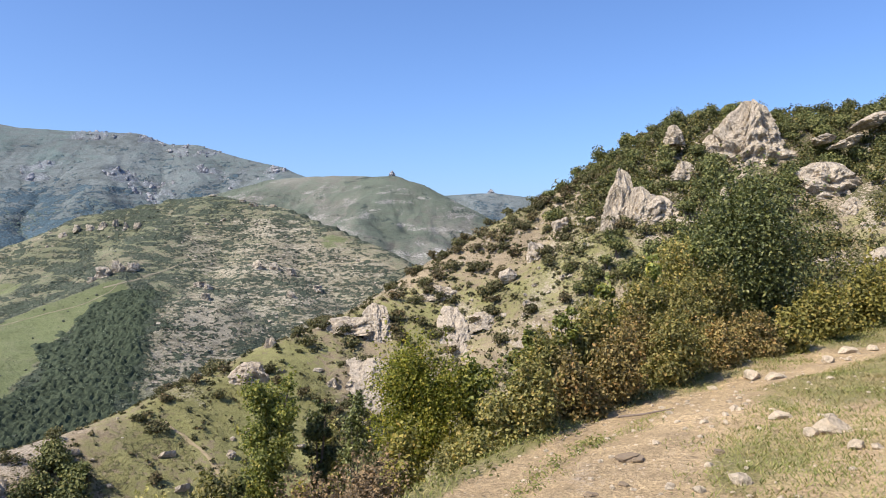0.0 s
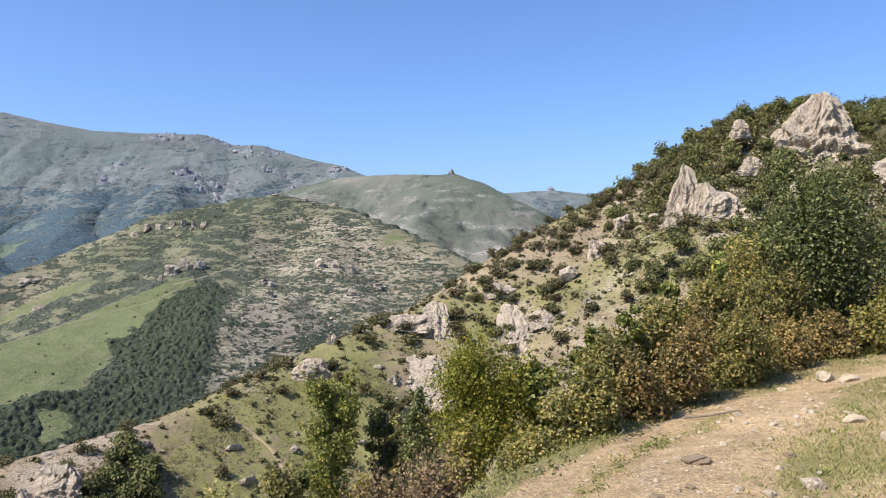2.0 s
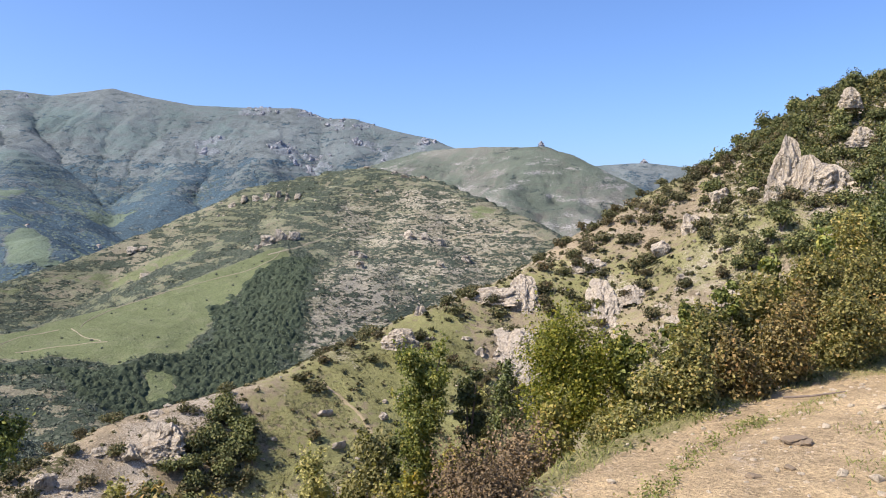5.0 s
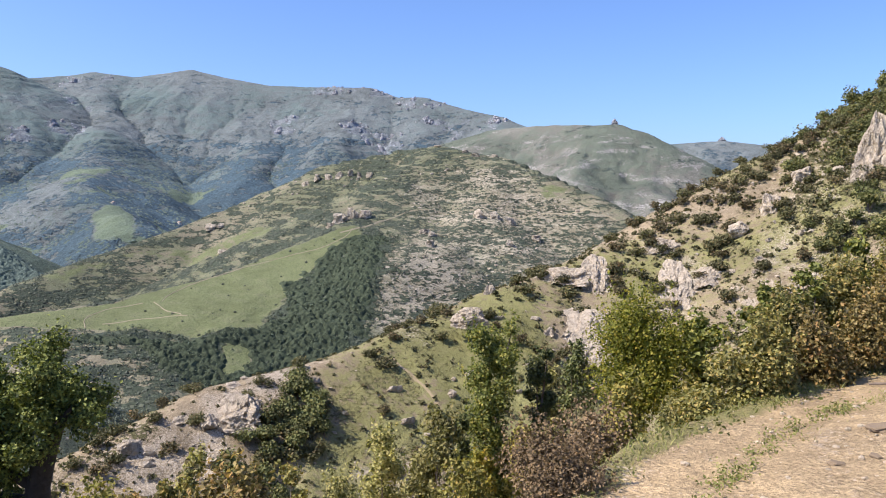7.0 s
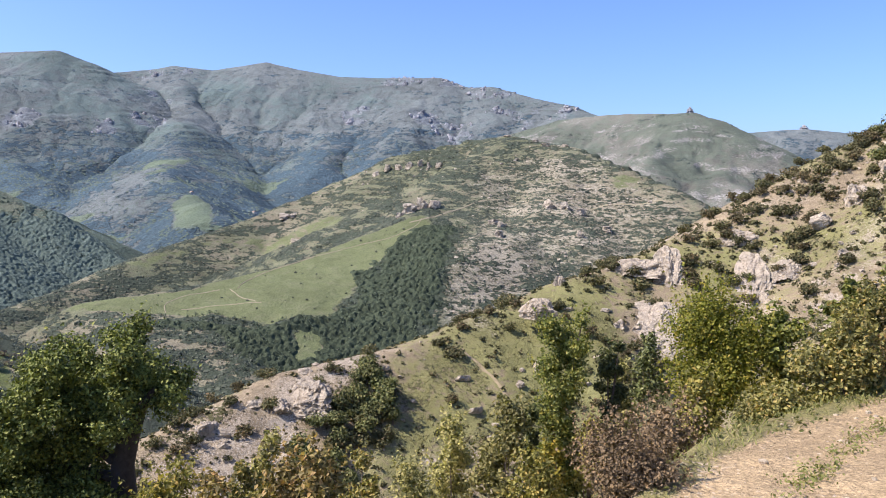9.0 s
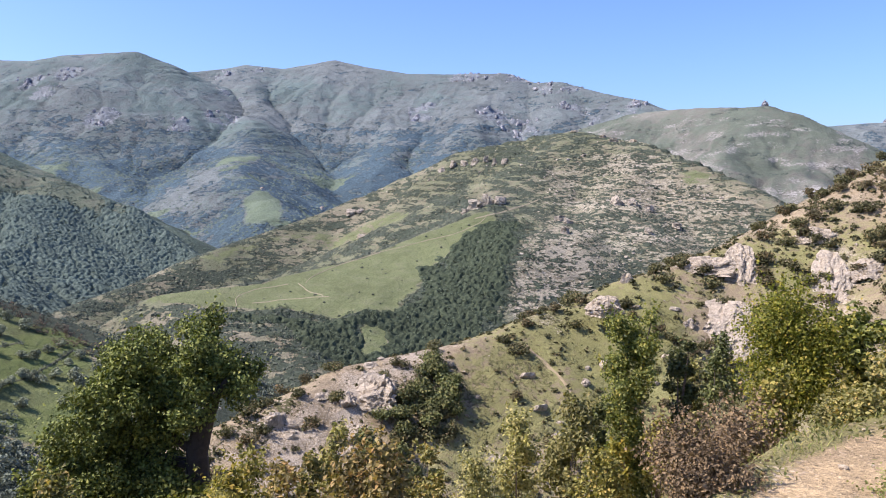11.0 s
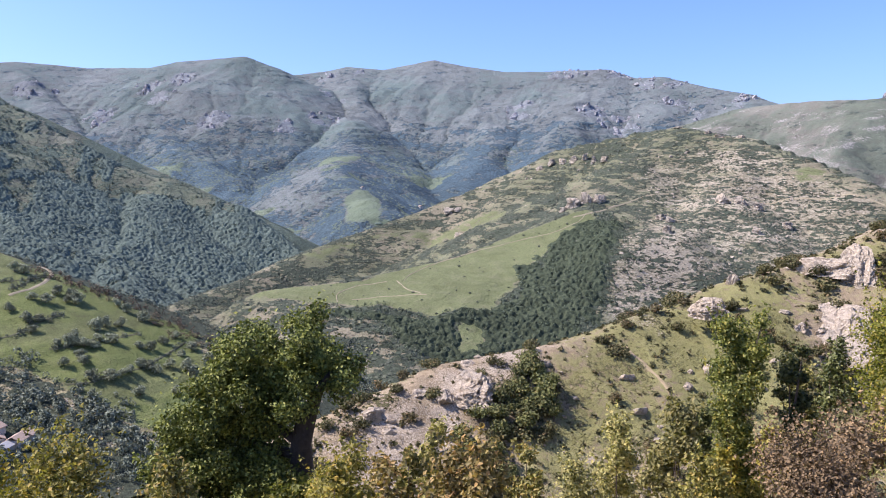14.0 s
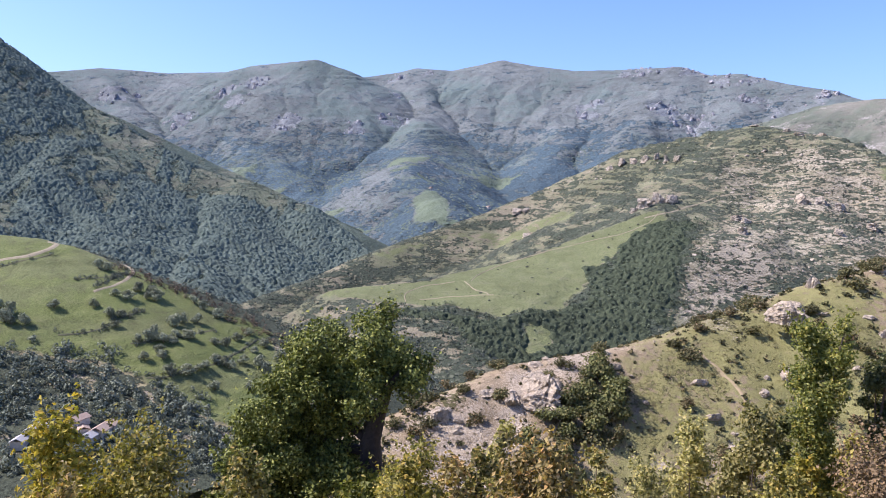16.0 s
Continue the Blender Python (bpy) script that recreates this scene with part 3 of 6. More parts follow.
ridge, RIDGE_GRID = sheet("rocky_hillside", "dry rocky hillside with grass, pale rock and scattered bushes", "hill", ridge_z, (-112, 170, 24, 240), 0.78, M_RIDGE, ridge_cover)

az = np.concatenate([np.linspace(-180, -75, 60, endpoint=False), np.linspace(-75, 45, 400, endpoint=False), np.linspace(45, 180, 76)])
rr = np.concatenate([[0.002, 0.5], 1.0 * (4900 / 1.0) ** (np.linspace(0, 1, 260))])
A, RR = np.meshgrid(np.radians(az), rr, indexing="ij")
gx, gy = RR * np.sin(A), RR * np.cos(A)
gz = ground_z(gx, gy)
me = mesh_from("ground", np.stack([gx, gy, gz], -1).reshape(-1, 3), grid_faces(*gx.shape), M_NEAR, True)
tr = line_distance(gx, gy, TRACK)[0]
ed = line_distance(gx, gy, EDGE)
bare = np.maximum(1 - smooth(0.16, 0.42, tr), area(gx, gy, BARE, 0.25))
turf = 0.48 + 0.8 * fbm(gx / 0.9, gy / 0.9, 4, 91) - 0.9 * bare
turf = np.where(ed[0] < 0.45, np.maximum(turf, 0.8 - 0.9 * bare), turf)
cover_attribute(me, np.where(RR > 60, 0.6, turf), 0.16 + 0.4 * fbm(gx / 0.5, gy / 0.5, 3, 92), np.where((ed[2] > 0) & (ed[0] > 0.6), 0.45, 0.0) + 0.2 * fbm(gx / 2, gy / 2, 3, 93))
tagged(new("ground", me), label="dusty hillside ground with a worn dirt track and dry turf", category="ground", kind="structure")

# ---------------------------------------------------------------- scattering
def sampler(grid):
    """Height of a land sheet at any place on it."""
    x, y, z = grid
    x0, y0, step = x[0, 0], y[0, 0], x[1, 0] - x[0, 0]

    def height(px, py):
        u, v = (np.asarray(px, float) - x0) / step, (np.asarray(py, float) - y0) / step
        i, j = np.clip(u.astype(int), 0, x.shape[0] - 2), np.clip(v.astype(int), 0, x.shape[1] - 2)
        u, v = np.clip(u - i, 0, 1), np.clip(v - j, 0, 1)
        return (z[i, j] * (1 - u) + z[i + 1, j] * u) * (1 - v) + (z[i, j + 1] * (1 - u) + z[i + 1, j + 1] * u) * v
    return height


ridge_at, hill_at, range_at, forest_at, field_at = (sampler(g) for g in (RIDGE_GRID, HILL_GRID, RANGE_GRID, FOREST_GRID, FIELD_GRID))


def strew(box, tries, density, seed):
    r = np.random.RandomState(seed)
    x, y, k = r.uniform(box[0], box[1], tries), r.uniform(box[2], box[3], tries), r.rand(tries)
    m = k < density(x, y)
    return x[m], y[m]


def ico(level):
    bm = bmesh.new()
    bmesh.ops.create_icosphere(bm, subdivisions=level, radius=1)
    v = np.array([q.co[:] for q in bm.verts])
    f = np.array([[q.index for q in p.verts] for p in bm.faces])
    bm.free()
    return v, f


ICO1, ICO2, ICO3, ICO4 = (ico(i) for i in (1, 2, 3, 4))
DOME = (np.array([(1, 0, -0.5), (0, 1, -0.5), (-1, 0, -0.5), (0, -1, -0.5), (0.45, 0.4, 0.4), (-0.45, -0.4, 0.45)]), np.array([(0, 1, 4), (1, 5, 4), (1, 2, 5), (2, 3, 5), (3, 4, 5), (3, 0, 4)]))
HOOD = (np.array([(1, 0, -0.5), (0, 1, -0.5), (-1, 0, -0.5), (0, -1, -0.5), (0, 0, 0.9)]), np.array([(0, 1, 4), (1, 2, 4), (2, 3, 4), (3, 0, 4)]))


def clumps(x, y, z, size, seed, flat=0.8, jag=0.35, base=ICO1):
    """Many uneven clumps as one set of vertices and faces; size is the half width, z the ground."""
    r = np.random.RandomState(seed)
    v, f = base
    n, k = len(x), len(v)
    a = r.uniform(0, 2 * math.pi, n)
    size = np.broadcast_to(size, n)
    p = v[None] * (1 + r.uniform(-jag, jag, (n, k)))[..., None]
    sx, sy, sz = r.uniform(0.75, 1.25, n), r.uniform(0.75, 1.25, n), flat * r.uniform(0.8, 1.25, n)
    px, py, pz = p[..., 0] * sx[:, None], p[..., 1] * sy[:, None], p[..., 2] * sz[:, None]
    c, s = np.cos(a)[:, None], np.sin(a)[:, None]
    out = np.stack([x[:, None] + size[:, None] * (c * px - s * py), y[:, None] + size[:, None] * (s * px + c * py),
                    z[:, None] + size[:, None] * (pz + 0.55 * sz[:, None])], -1)
    faces = f[None] + (np.arange(n) * k)[:, None, None]
    return out.reshape(-1, 3), faces.reshape(-1, 3)


def stuff(name, label, category, verts, faces, material, soft=False):
    return tagged(new(name, mesh_from(name, verts, faces, material, soft)), label=label, category=category, kind="stuff")


def rock_material(name, tone, grain, depth=0.35):
    """Weathered rock, its pattern in metres: patches, upright streaks, dark cracks and pits."""
    mat, tree, bsdf = nodes_of(name)
    pos = tree.nodes.new("ShaderNodeNewGeometry").outputs["Position"]
    tall = tree.nodes.new("ShaderNodeMapping")
    tall.inputs["Scale"].default_value = (1, 1, 0.35)
    tree.links.new(pos, tall.inputs["Vector"])
    fine, mid = tree_noise(tree, pos, 2.2 / grain, 8, 0.72), tree_noise(tree, tall.outputs[0], 0.6 / grain, 8, 0.7, 0.6)
    k = lambda c, m: tuple(v * m for v in c)
    col = tree_mix(tree, 0.5, tree_ramp(tree, fine, [(0.34, k(tone, 0.3)), (0.46, k(tone, 0.85)), (0.66, k(tone, 1.2))]),
                   tree_ramp(tree, mid, [(0.34, k(tone, 0.35)), (0.47, (tone[0] * 0.95, tone[1] * 0.9, tone[2] * 0.88)), (0.66, (tone[0] * 1.2, tone[1] * 1.1, tone[2] * 0.98))]))
    bent = tree.nodes.new("ShaderNodeVectorMath")
    bent.operation = "ADD"
    tree.links.new(tall.outputs[0], bent.inputs[0])
    shift = tree.nodes.new("ShaderNodeTexNoise")
    shift.inputs["Scale"].default_value = 0.9 / grain
    tree.links.new(pos, shift.inputs["Vector"])
    size = tree.nodes.new("ShaderNodeVectorMath")
    size.operation = "SCALE"
    size.inputs["Scale"].default_value = 1.6 * grain
    tree.links.new(shift.outputs["Color"], size.inputs[0])
    tree.links.new(size.outputs[0], bent.inputs[1])
    vor = tree.nodes.new("ShaderNodeTexVoronoi")
    vor.feature = "DISTANCE_TO_EDGE"
    vor.inputs["Scale"].default_value = 0.75 / grain
    tree.links.new(bent.outputs[0], vor.inputs["Vector"])
    crack = tree_ramp(tree, vor.outputs["Distance"], [(0.0, depth), (0.09, 1.0)])
    col = tree_mix(tree, 1.0, col, crack, "MULTIPLY")
    tree.links.new(col, bsdf.inputs["Base Color"])
    bsdf.inputs["Roughness"].default_value = 0.92
    bsdf.inputs["Specular IOR Level"].default_value = 0.15
    tree_bump(tree, bsdf, tree_math(tree, "ADD", tree_math(tree, "ADD", tree_math(tree, "MULTIPLY", fine, 0.7), mid), tree_math(tree, "MULTIPLY", crack, 0.5)), 1.0, 0.8 * grain)
    return mat


M_ROCK = rock_material("pale_rock", (0.56, 0.495, 0.39), 1.3, 0.75)
M_FARROCK = rock_material("grey_rock", (0.5, 0.455, 0.37), 3.0, 0.6)
M_STONE = rock_material("field_stone", (0.7, 0.6, 0.44), 0.12, 0.9)


def rock_mesh(name, seed, base=ICO3, jag=0.35, flutes=0.0, material=None, squash=1.0, cuts=13, taper=0.0, soft=False):
    """A boulder or crag of unit half size, cut by flat faces and, for crags, by upright flutes and hollows."""
    v, f = base
    r = np.random.RandomState(seed)
    p = v.copy()
    for _ in range(cuts):                      # planes that cut the lump into facets
        n = r.normal(size=3)
        n /= np.linalg.norm(n)
        d = r.uniform(0.55, 0.9)
        over = np.maximum(p @ n - d, 0)
        p -= over[:, None] * n
    if taper:
        t = np.clip((p[:, 2] + 0.5) / 1.5, 0, 1)
        k = (1 - taper * t) / np.maximum(np.sqrt(np.maximum(1 - p[:, 2] ** 2, 0)), 0.45)
        p[:, 0] = p[:, 0] * k + 0.1 * t
        p[:, 1] *= k
    out = []
    for q in p:
        w = Vector(q)
        k = 1 + jag * 0.5 * noise.fractal(w * 1.7 + Vector((seed, 0, 0)), 0.9, 2.1, 5)
        if flutes:
            rib = noise.ridged_multi_fractal(Vector((w.x * 3.4, w.y * 3.4, w.z * 0.8 + seed)), 0.9, 2.1, 5, 0.9, 2.0)
            hollow = noise.noise(Vector((w.x * 3.6 + seed, w.y * 3.6, w.z * 6.5)))
            step = noise.noise(Vector((w.x * 1.5, w.y * 1.5 + seed, w.z * 5.0)))
            k += flutes * (0.1 * (rib - 1.1) - 0.42 * max(hollow - 0.2, 0) + 0.1 * step + 0.11 * noise.fractal(Vector((w.x * 9, w.y * 9, w.z * 6 + seed)), 0.6, 2.1, 6))
        out.append((q[0] * k, q[1] * k, q[2] * (0.35 + 0.65 * k) * squash))
    out = np.array(out)
    out /= np.abs(out).max(0) * np.array((1, 1, 1 / squash))
    return mesh_from(name, out, f, material or M_ROCK, soft)


def crag_tower(name, seed, half, height, peak=0.8, rings=60, spokes=96, spires=0.5, material=None):
    """A standing crag: a tapering pile with upright ribs, ledges that jut over hollows, and a ragged head. Its foot lies at z = 0."""
    r = np.random.RandomState(seed)
    lean = r.normal(size=2) * 0.08
    hollow = min(max(half[0] / 8, 0.25), 1)
    v = []
    for i in range(rings):
        t = i / (rings - 1)
        for j in range(spokes):
            a = 2 * math.pi * j / spokes
            c, q = math.cos(a), math.sin(a)
            head = 1 + spires * math.sin(math.pi * t) ** 0.5 * (noise.noise(Vector((c * 1.6 + seed, q * 1.6, 0.3))) - 0.1)      # the top is higher on some sides
            w = Vector((c * 1.3 + seed, q * 1.3, t * 2.4))
            rad = (1 - t ** 1.75) ** peak if t < 1 else 0
            rib = noise.ridged_multi_fractal(Vector((c * 3.1 + seed, q * 3.1, t * 1.1)), 0.9, 2.1, 4, 0.9, 2.0) - 1.1
            shelf = noise.noise(Vector((c * 1.1, q * 1.1 + seed, t * 9.0)))
            cave = max(noise.noise(Vector((c * 3.3 - seed, q * 3.3, t * 7.5))) - 0.16, 0)
            k = 1 + 0.34 * noise.fractal(w, 0.9, 2.1, 4) + 0.09 * rib + hollow * (0.2 * shelf - 0.8 * cave) + 0.1 * noise.fractal(w * 6, 0.6, 2.0, 5) + 0.3 * (noise.voronoi(w * 2.3)[0][0] - 0.35) + 0.12 * (noise.voronoi(w * 6.5)[0][0] - 0.35)
            k = max(k, 0.3)
            v.append((half[0] * (rad * k * c + lean[0] * t), half[1] * (rad * k * q + lean[1] * t), height * t * head + 0.02 * height * noise.noise(w * 5)))
    n = np.arange(rings * spokes).reshape(rings, spokes)
    m = np.roll(n, -1, 1)
    f = np.stack([n[:-1], m[:-1], m[1:], n[1:]], -1).reshape(-1, 4)
    return mesh_from(name, v, f, material or M_ROCK, False)


# ---------------------------------------------------------------- crags and boulders on the near ridge
TOWERS = [  # foot, half widths, height, how blunt, raggedness, lean back in degrees, what it is
    ((77.0, 197, 15.0), (10.2, 8.0), 22.5, 0.6, 0.25, 0, "tall fluted pale limestone crag crowning the hill"),
    ((70.0, 199, 20.0), (4.5, 4.0), 9.5, 0.5, 0.3, 0, "pale rock shoulder beside the summit crag"),
    ((84.5, 196, 17.5), (4.0, 4.5), 8.0, 0.6, 0.4, 0, "broken pale rock at the summit crag's foot"),
    ((40.5, 176, -1.0), (4.6, 4.0), 18.8, 0.6, 0.6, 0, "steep pale crag face with reddish streaks"),
    ((43.8, 174, -1.0), (4.6, 3.6), 15.0, 0.5, 0.6, 0, "pale fluted rock rib beside the crag face"),
    ((37.6, 173, -2.5), (3.2, 3.0), 11.5, 0.5, 0.6, 0, "low pale rock rib below the crag"),
    ((47.8, 173, 2.5), (5.6, 4.0), 9.4, 0.45, 0.5, 0, "broken pale crag on the slope"),
    ((88.5, 178, 9.0), (8.6, 5.5), 11.0, 0.4, 0.3, 0, "weathered crag with hollows under an overhang"),
    ((88.5, 168, 5.0), (3.2, 2.8), 6.2, 0.5, 0.3, 0, "rounded grey-white rock in the scrub"),
    ((62.8, 173, 6.5), (2.2, 2.0), 7.4, 0.9, 0.5, 0, "narrow rock pinnacle in the trees"),
    ((59.0, 197, 26.5), (2.4, 2.0), 5.0, 0.5, 0.4, 0, "pale rock on the wooded skyline"),
    ((58.5, 187, 16.5), (3.0, 2.2), 4.6, 0.5, 0.5, 0, "pale rock standing in the oak wood"),
    ((-13.6, 155.5, -23.0), (3.6, 2.0), 13.0, 0.3, 0.3, -36, "bare pale rock face above the meadow"),
    ((-19.8, 156.5, -19.0), (5.6, 2.0), 5.6, 0.35, 0.3, -42, "low pale rock slab at the crest"),
    ((-14.6, 138.0, -31.0), (5.4, 1.8), 14.5, 0.35, 0.5, -48, "broad sloping pale rock slab"),
    ((2.8, 153.0, -23.3), (4.2, 1.8), 15.5, 0.4, 0.5, -50, "ribbed pale rock slab in dry grass"),
    ((8.5, 158.0, -18.0), (3.0, 1.5), 6.0, 0.4, 0.5, -45, "broken pale rock step"),
    ((-0.5, 168.5, -13.0), (4.2, 1.8), 4.8, 0.4, 0.5, -40, "pale rock ledge on the slope"),
    ((-32.0, 127.0, -22.0), (2.7, 2.0), 3.4, 0.35, 0.3, 0, "pale boulder on the grassy crest"),
    ((-32.0, 143.5, -21.0), (1.3, 1.1), 4.4, 0.35, 0.4, 0, "upright rock on the skyline"),
    ((-54.5, 91.5, -33.0), (3.4, 2.2), 6.0, 0.35, 0.4, -35, "grey boulder with a dark cleft"),
]
for i, (p, half, height, peak, ragged, lean, label) in enumerate(TOWERS):
    ob = new("crag" if height > 5 else "boulder", crag_tower("rock", 11 + 7 * i, half, height, peak, 110 if i == 0 else 48, 170 if i == 0 else 68, ragged))
    ob.matrix_world = pose(p[0], p[1] - (2.0 if lean else 0.0), p[2] + (0.8 if lean else 0.0)) @ pose(0, 0, 0, lean)
    tagged(ob, label=label, category="rock")
CRAGS = [  # place, half sizes, turn, what it is
    ((84, 148, -2.5), (3.6, 3, 3.0), 35, "pale rock among yellowing scrub"),
    ((104, 191, 30.5), (6.5, 4, 1.6), 50, "pale rock slab on the hilltop"),
    ((97, 186, 25.5), (5.0, 3.4, 1.5), 80, "pale rock slab in hilltop grass"),
    ((93.5, 190, 27.0), (4.2, 3.0, 1.6), 20, "pale rock slab in hilltop grass"),
    ((110, 196, 33.0), (5.0, 3.5, 1.8), 10, "pale rock slab on the hilltop"),
    ((43, 153, -4.0), (3.6, 2.4, 2.6), 20, "pale rock between bushes"),
    ((21, 173, -1.5), (3.2, 2.6, 3.2), 55, "grey-white rock among bushes"),
    ((28, 182, 4.5), (3.6, 2.6, 3.4), 25, "grey-white rock below the crest"),
    ((34, 178, 4.0), (2.6, 2.0, 2.2), 65, "grey-white rock below the crest"),
    ((14, 168, -6.0), (2.6, 2.0, 2.0), 5, "pale rock in dry grass"),
    ((-57.5, 88, -31.5), (2.6, 1.6, 1.7), 80, "low grey rock outcrop on bare soil"),
    ((-53.5, 84, -33.2), (2.2, 1.5, 1.6), 30, "low grey rock outcrop on bare soil"),
    ((-62.5, 79, -32.2), (2.4, 1.4, 1.3), 55, "low grey rock rib on bare soil"),
    ((-31.2, 114, -30.4), (0.85, 0.7, 0.8), 0, "white boulder on green grass"),
    ((-29.5, 119, -28.3), (1.3, 1.0, 1.1), 40, "pale boulder beside bushes"),
    ((-20, 138.5, -26.2), (1.7, 1.3, 1.4), 20, "white boulder between bushes"),
]
for i, (p, s, turn, label) in enumerate(CRAGS):
    ob = new("boulder", rock_mesh("rock", 211 + i, ICO4, 0.6, 0.7, cuts=9))
    ob.matrix_world = pose(p[0], p[1], max(p[2], float(ridge_at(p[0], p[1])) - 0.3 * s[2]), 0, 0, 42) @ pose(0, 0, 0, -12 if "slab" in label else 0) @ pose(0, 0, 0, 0, 0, turn) @ Matrix.Diagonal((*s, 1))
    tagged(ob, label=label, category="rock")

ROCKS = [rock_mesh("small_rock", 101 + i, ICO2, 0.8, 0.7, cuts=8) for i in range(6)]
rx, ry = strew((-75, 110, 45, 225), 15000, lambda x, y: 0.03 + 0.6 * area(x, y, RH_TAN, 3) * smooth(0.0, 0.3, fbm((x - 0.6 * y) / 9, (x + y) / 3.5, 3, 205)) + 0.12 * smooth(0.0, 0.5, fbm(x / 14, y / 14, 3, 201)), 202)
dc = line_distance(rx, ry, RH_CREST)
m = ((dc[2] > 0) & (dc[0] < 100)) | (dc[0] < 4)
rx, ry = rx[m], ry[m]
rs = 0.25 + 1.3 * np.random.RandomState(203).rand(len(rx)) ** 3
order = np.argsort(-rs)
for i in order[:170]:
    ob = new("rock", ROCKS[i % 6])
    s = rs[i] * 0.7
    ob.matrix_world = pose(rx[i], ry[i], float(ridge_at(rx[i], ry[i])) - 0.15 * s, 0, 0, 20 + 57 * i % 50) @ pose(0, 0, 0, -25) @ Matrix.Diagonal((s * 1.5, s * 0.9, s * 0.75, 1))
    tagged(ob, label="pale weathered rock lying on the dry slope", category="rock", group="rocks on the near ridge")
rest = order[170:]
stuff("loose_rocks", "small pale rocks strewn over the dry slope", "rocks", *clumps(rx[rest], ry[rest], ridge_at(rx[rest], ry[rest]) - 0.12, rs[rest] * 0.8, 204, 0.7, 0.5), M_ROCK)


# ---------------------------------------------------------------- foliage
def leaf_set(centres, normals, size, r, fold=0.25, wide=0.55, simple=False):
    """Folded pointed leaves: six corners and two faces each, or one bent lozenge where they are small."""
    n = len(centres)
    size = size * r.uniform(0.7, 1.3, n)
    nrm = normals / (np.linalg.norm(normals, axis=1, keepdims=True) + 1e-9)
    ref = r.normal(size=(n, 3))
    along = np.cross(nrm, ref)
    along /= np.linalg.norm(along, axis=1, keepdims=True) + 1e-9
    across = np.cross(nrm, along)
    shape = np.array([(-0.5, 0, 0), (0.55, 0, 0), (-0.22, wide * 0.5, fold * 0.4), (0.2, wide * 0.45, fold * 0.4), (-0.22, -wide * 0.5, fold * 0.4), (0.2, -wide * 0.45, fold * 0.4)])
    if simple:
        shape = np.array([(-0.5, 0, 0), (0, wide * 0.55, fold * 0.4), (0.55, 0, 0), (0, -wide * 0.55, fold * 0.4)])
    v = centres[:, None] + size[:, None, None] * (shape[None, :, :1] * along[:, None] + shape[None, :, 1:2] * across[:, None] + shape[None, :, 2:] * nrm[:, None])
    f = np.array([(0, 1, 2, 3)] if simple else [(0, 2, 3, 1), (0, 1, 5, 4)])[None] + (len(shape) * np.arange(n))[:, None, None]
    return v.reshape(-1, 3), f.reshape(-1, 4)


def leaf_crowns(x, y, z, size, each, leaf, seed, tall=1.1):
    """Many small crowns made of leaf sprays, as one set of vertices and faces."""
    r = np.random.RandomState(seed)
    c = np.repeat(np.stack([x, y, z + size * tall * 0.8], -1), each, 0)
    s = np.repeat(size, each)
    d = r.normal(size=c.shape)
    d /= np.linalg.norm(d, axis=1, keepdims=True)
    bump = np.repeat(r.uniform(0.75, 1.25, (len(x), 3)), each, 0)
    p = c + d * bump * (s * r.uniform(0.55, 1.05, len(s)))[:, None] * np.array((1, 1, tall))
    return leaf_set(p, d + 0.45 * r.normal(size=d.shape) + np.array((0, 0, 0.25)), leaf * s, r, 0.3, 0.8, True)


def lobed_points(lobes, count, r, depth=0.35):
    """Points near the surface of a set of ellipsoids (x, y, z, rx, ry, rz), with outward directions."""
    lobes = np.asarray(lobes, float)
    weight = (lobes[:, 3] * lobes[:, 5]) ** 1.0
    pick = r.choice(len(lobes), count, p=weight / weight.sum())
    d = r.normal(size=(count, 3))
    d /= np.linalg.norm(d, axis=1, keepdims=True)
    rad = 1 - depth * r.rand(count) ** 1.5 + 0.12 * r.normal(size=count)
    p = lobes[pick, :3] + d * rad[:, None] * lobes[pick, 3:]
    return p, d


def joined(*sets):
    vs, fs, n = [], [], 0
    for v, f in sets:
        vs.append(v)
        fs.append(f + n)
        n += len(v)
    return np.concatenate(vs), np.concatenate(fs)


def tube(points, radii, sides=6):
    """A tapered bent stem."""
    pts = np.asarray(points, float)
    rings = []
    for i, p in enumerate(pts):
        d = pts[min(i + 1, len(pts) - 1)] - pts[max(i - 1, 0)]
        d /= np.linalg.norm(d) + 1e-9
        u = np.cross(d, (0.3, 0.9, 0.2))
        u /= np.linalg.norm(u) + 1e-9
        w = np.cross(d, u)
        a = np.arange(sides) * 2 * math.pi / sides
        rings.append(p + radii[i] * (np.cos(a)[:, None] * u + np.sin(a)[:, None] * w))
    n = len(pts)
    i = np.arange(n * sides).reshape(n, sides)
    j = np.roll(i, -1, 1)
    f = np.stack([i[:-1], j[:-1], j[1:], i[1:]], -1).reshape(-1, 4)
    return np.concatenate(rings), f


def bark_material(name, tone):
    mat, tree, bsdf = nodes_of(name)
    pos = tree.nodes.new("ShaderNodeTexCoord").outputs["Object"]
    n = tree_noise(tree, pos, 14, 8, 0.7, 1.0)
    tree.links.new(tree_ramp(tree, n, [(0.3, tuple(v * 0.45 for v in tone)), (0.65, tone)]), bsdf.inputs["Base Color"])
    bsdf.inputs["Roughness"].default_value = 0.9
    tree_bump(tree, bsdf, n, 0.8, 0.02)
    return mat


M_BARK = bark_material("bark", (0.16, 0.125, 0.095))
# same bark, darkened: the crown's shade on the trunk is put into the colour
M_SHADEBARK = bark_material("shaded_bark", (0.06, 0.048, 0.038))


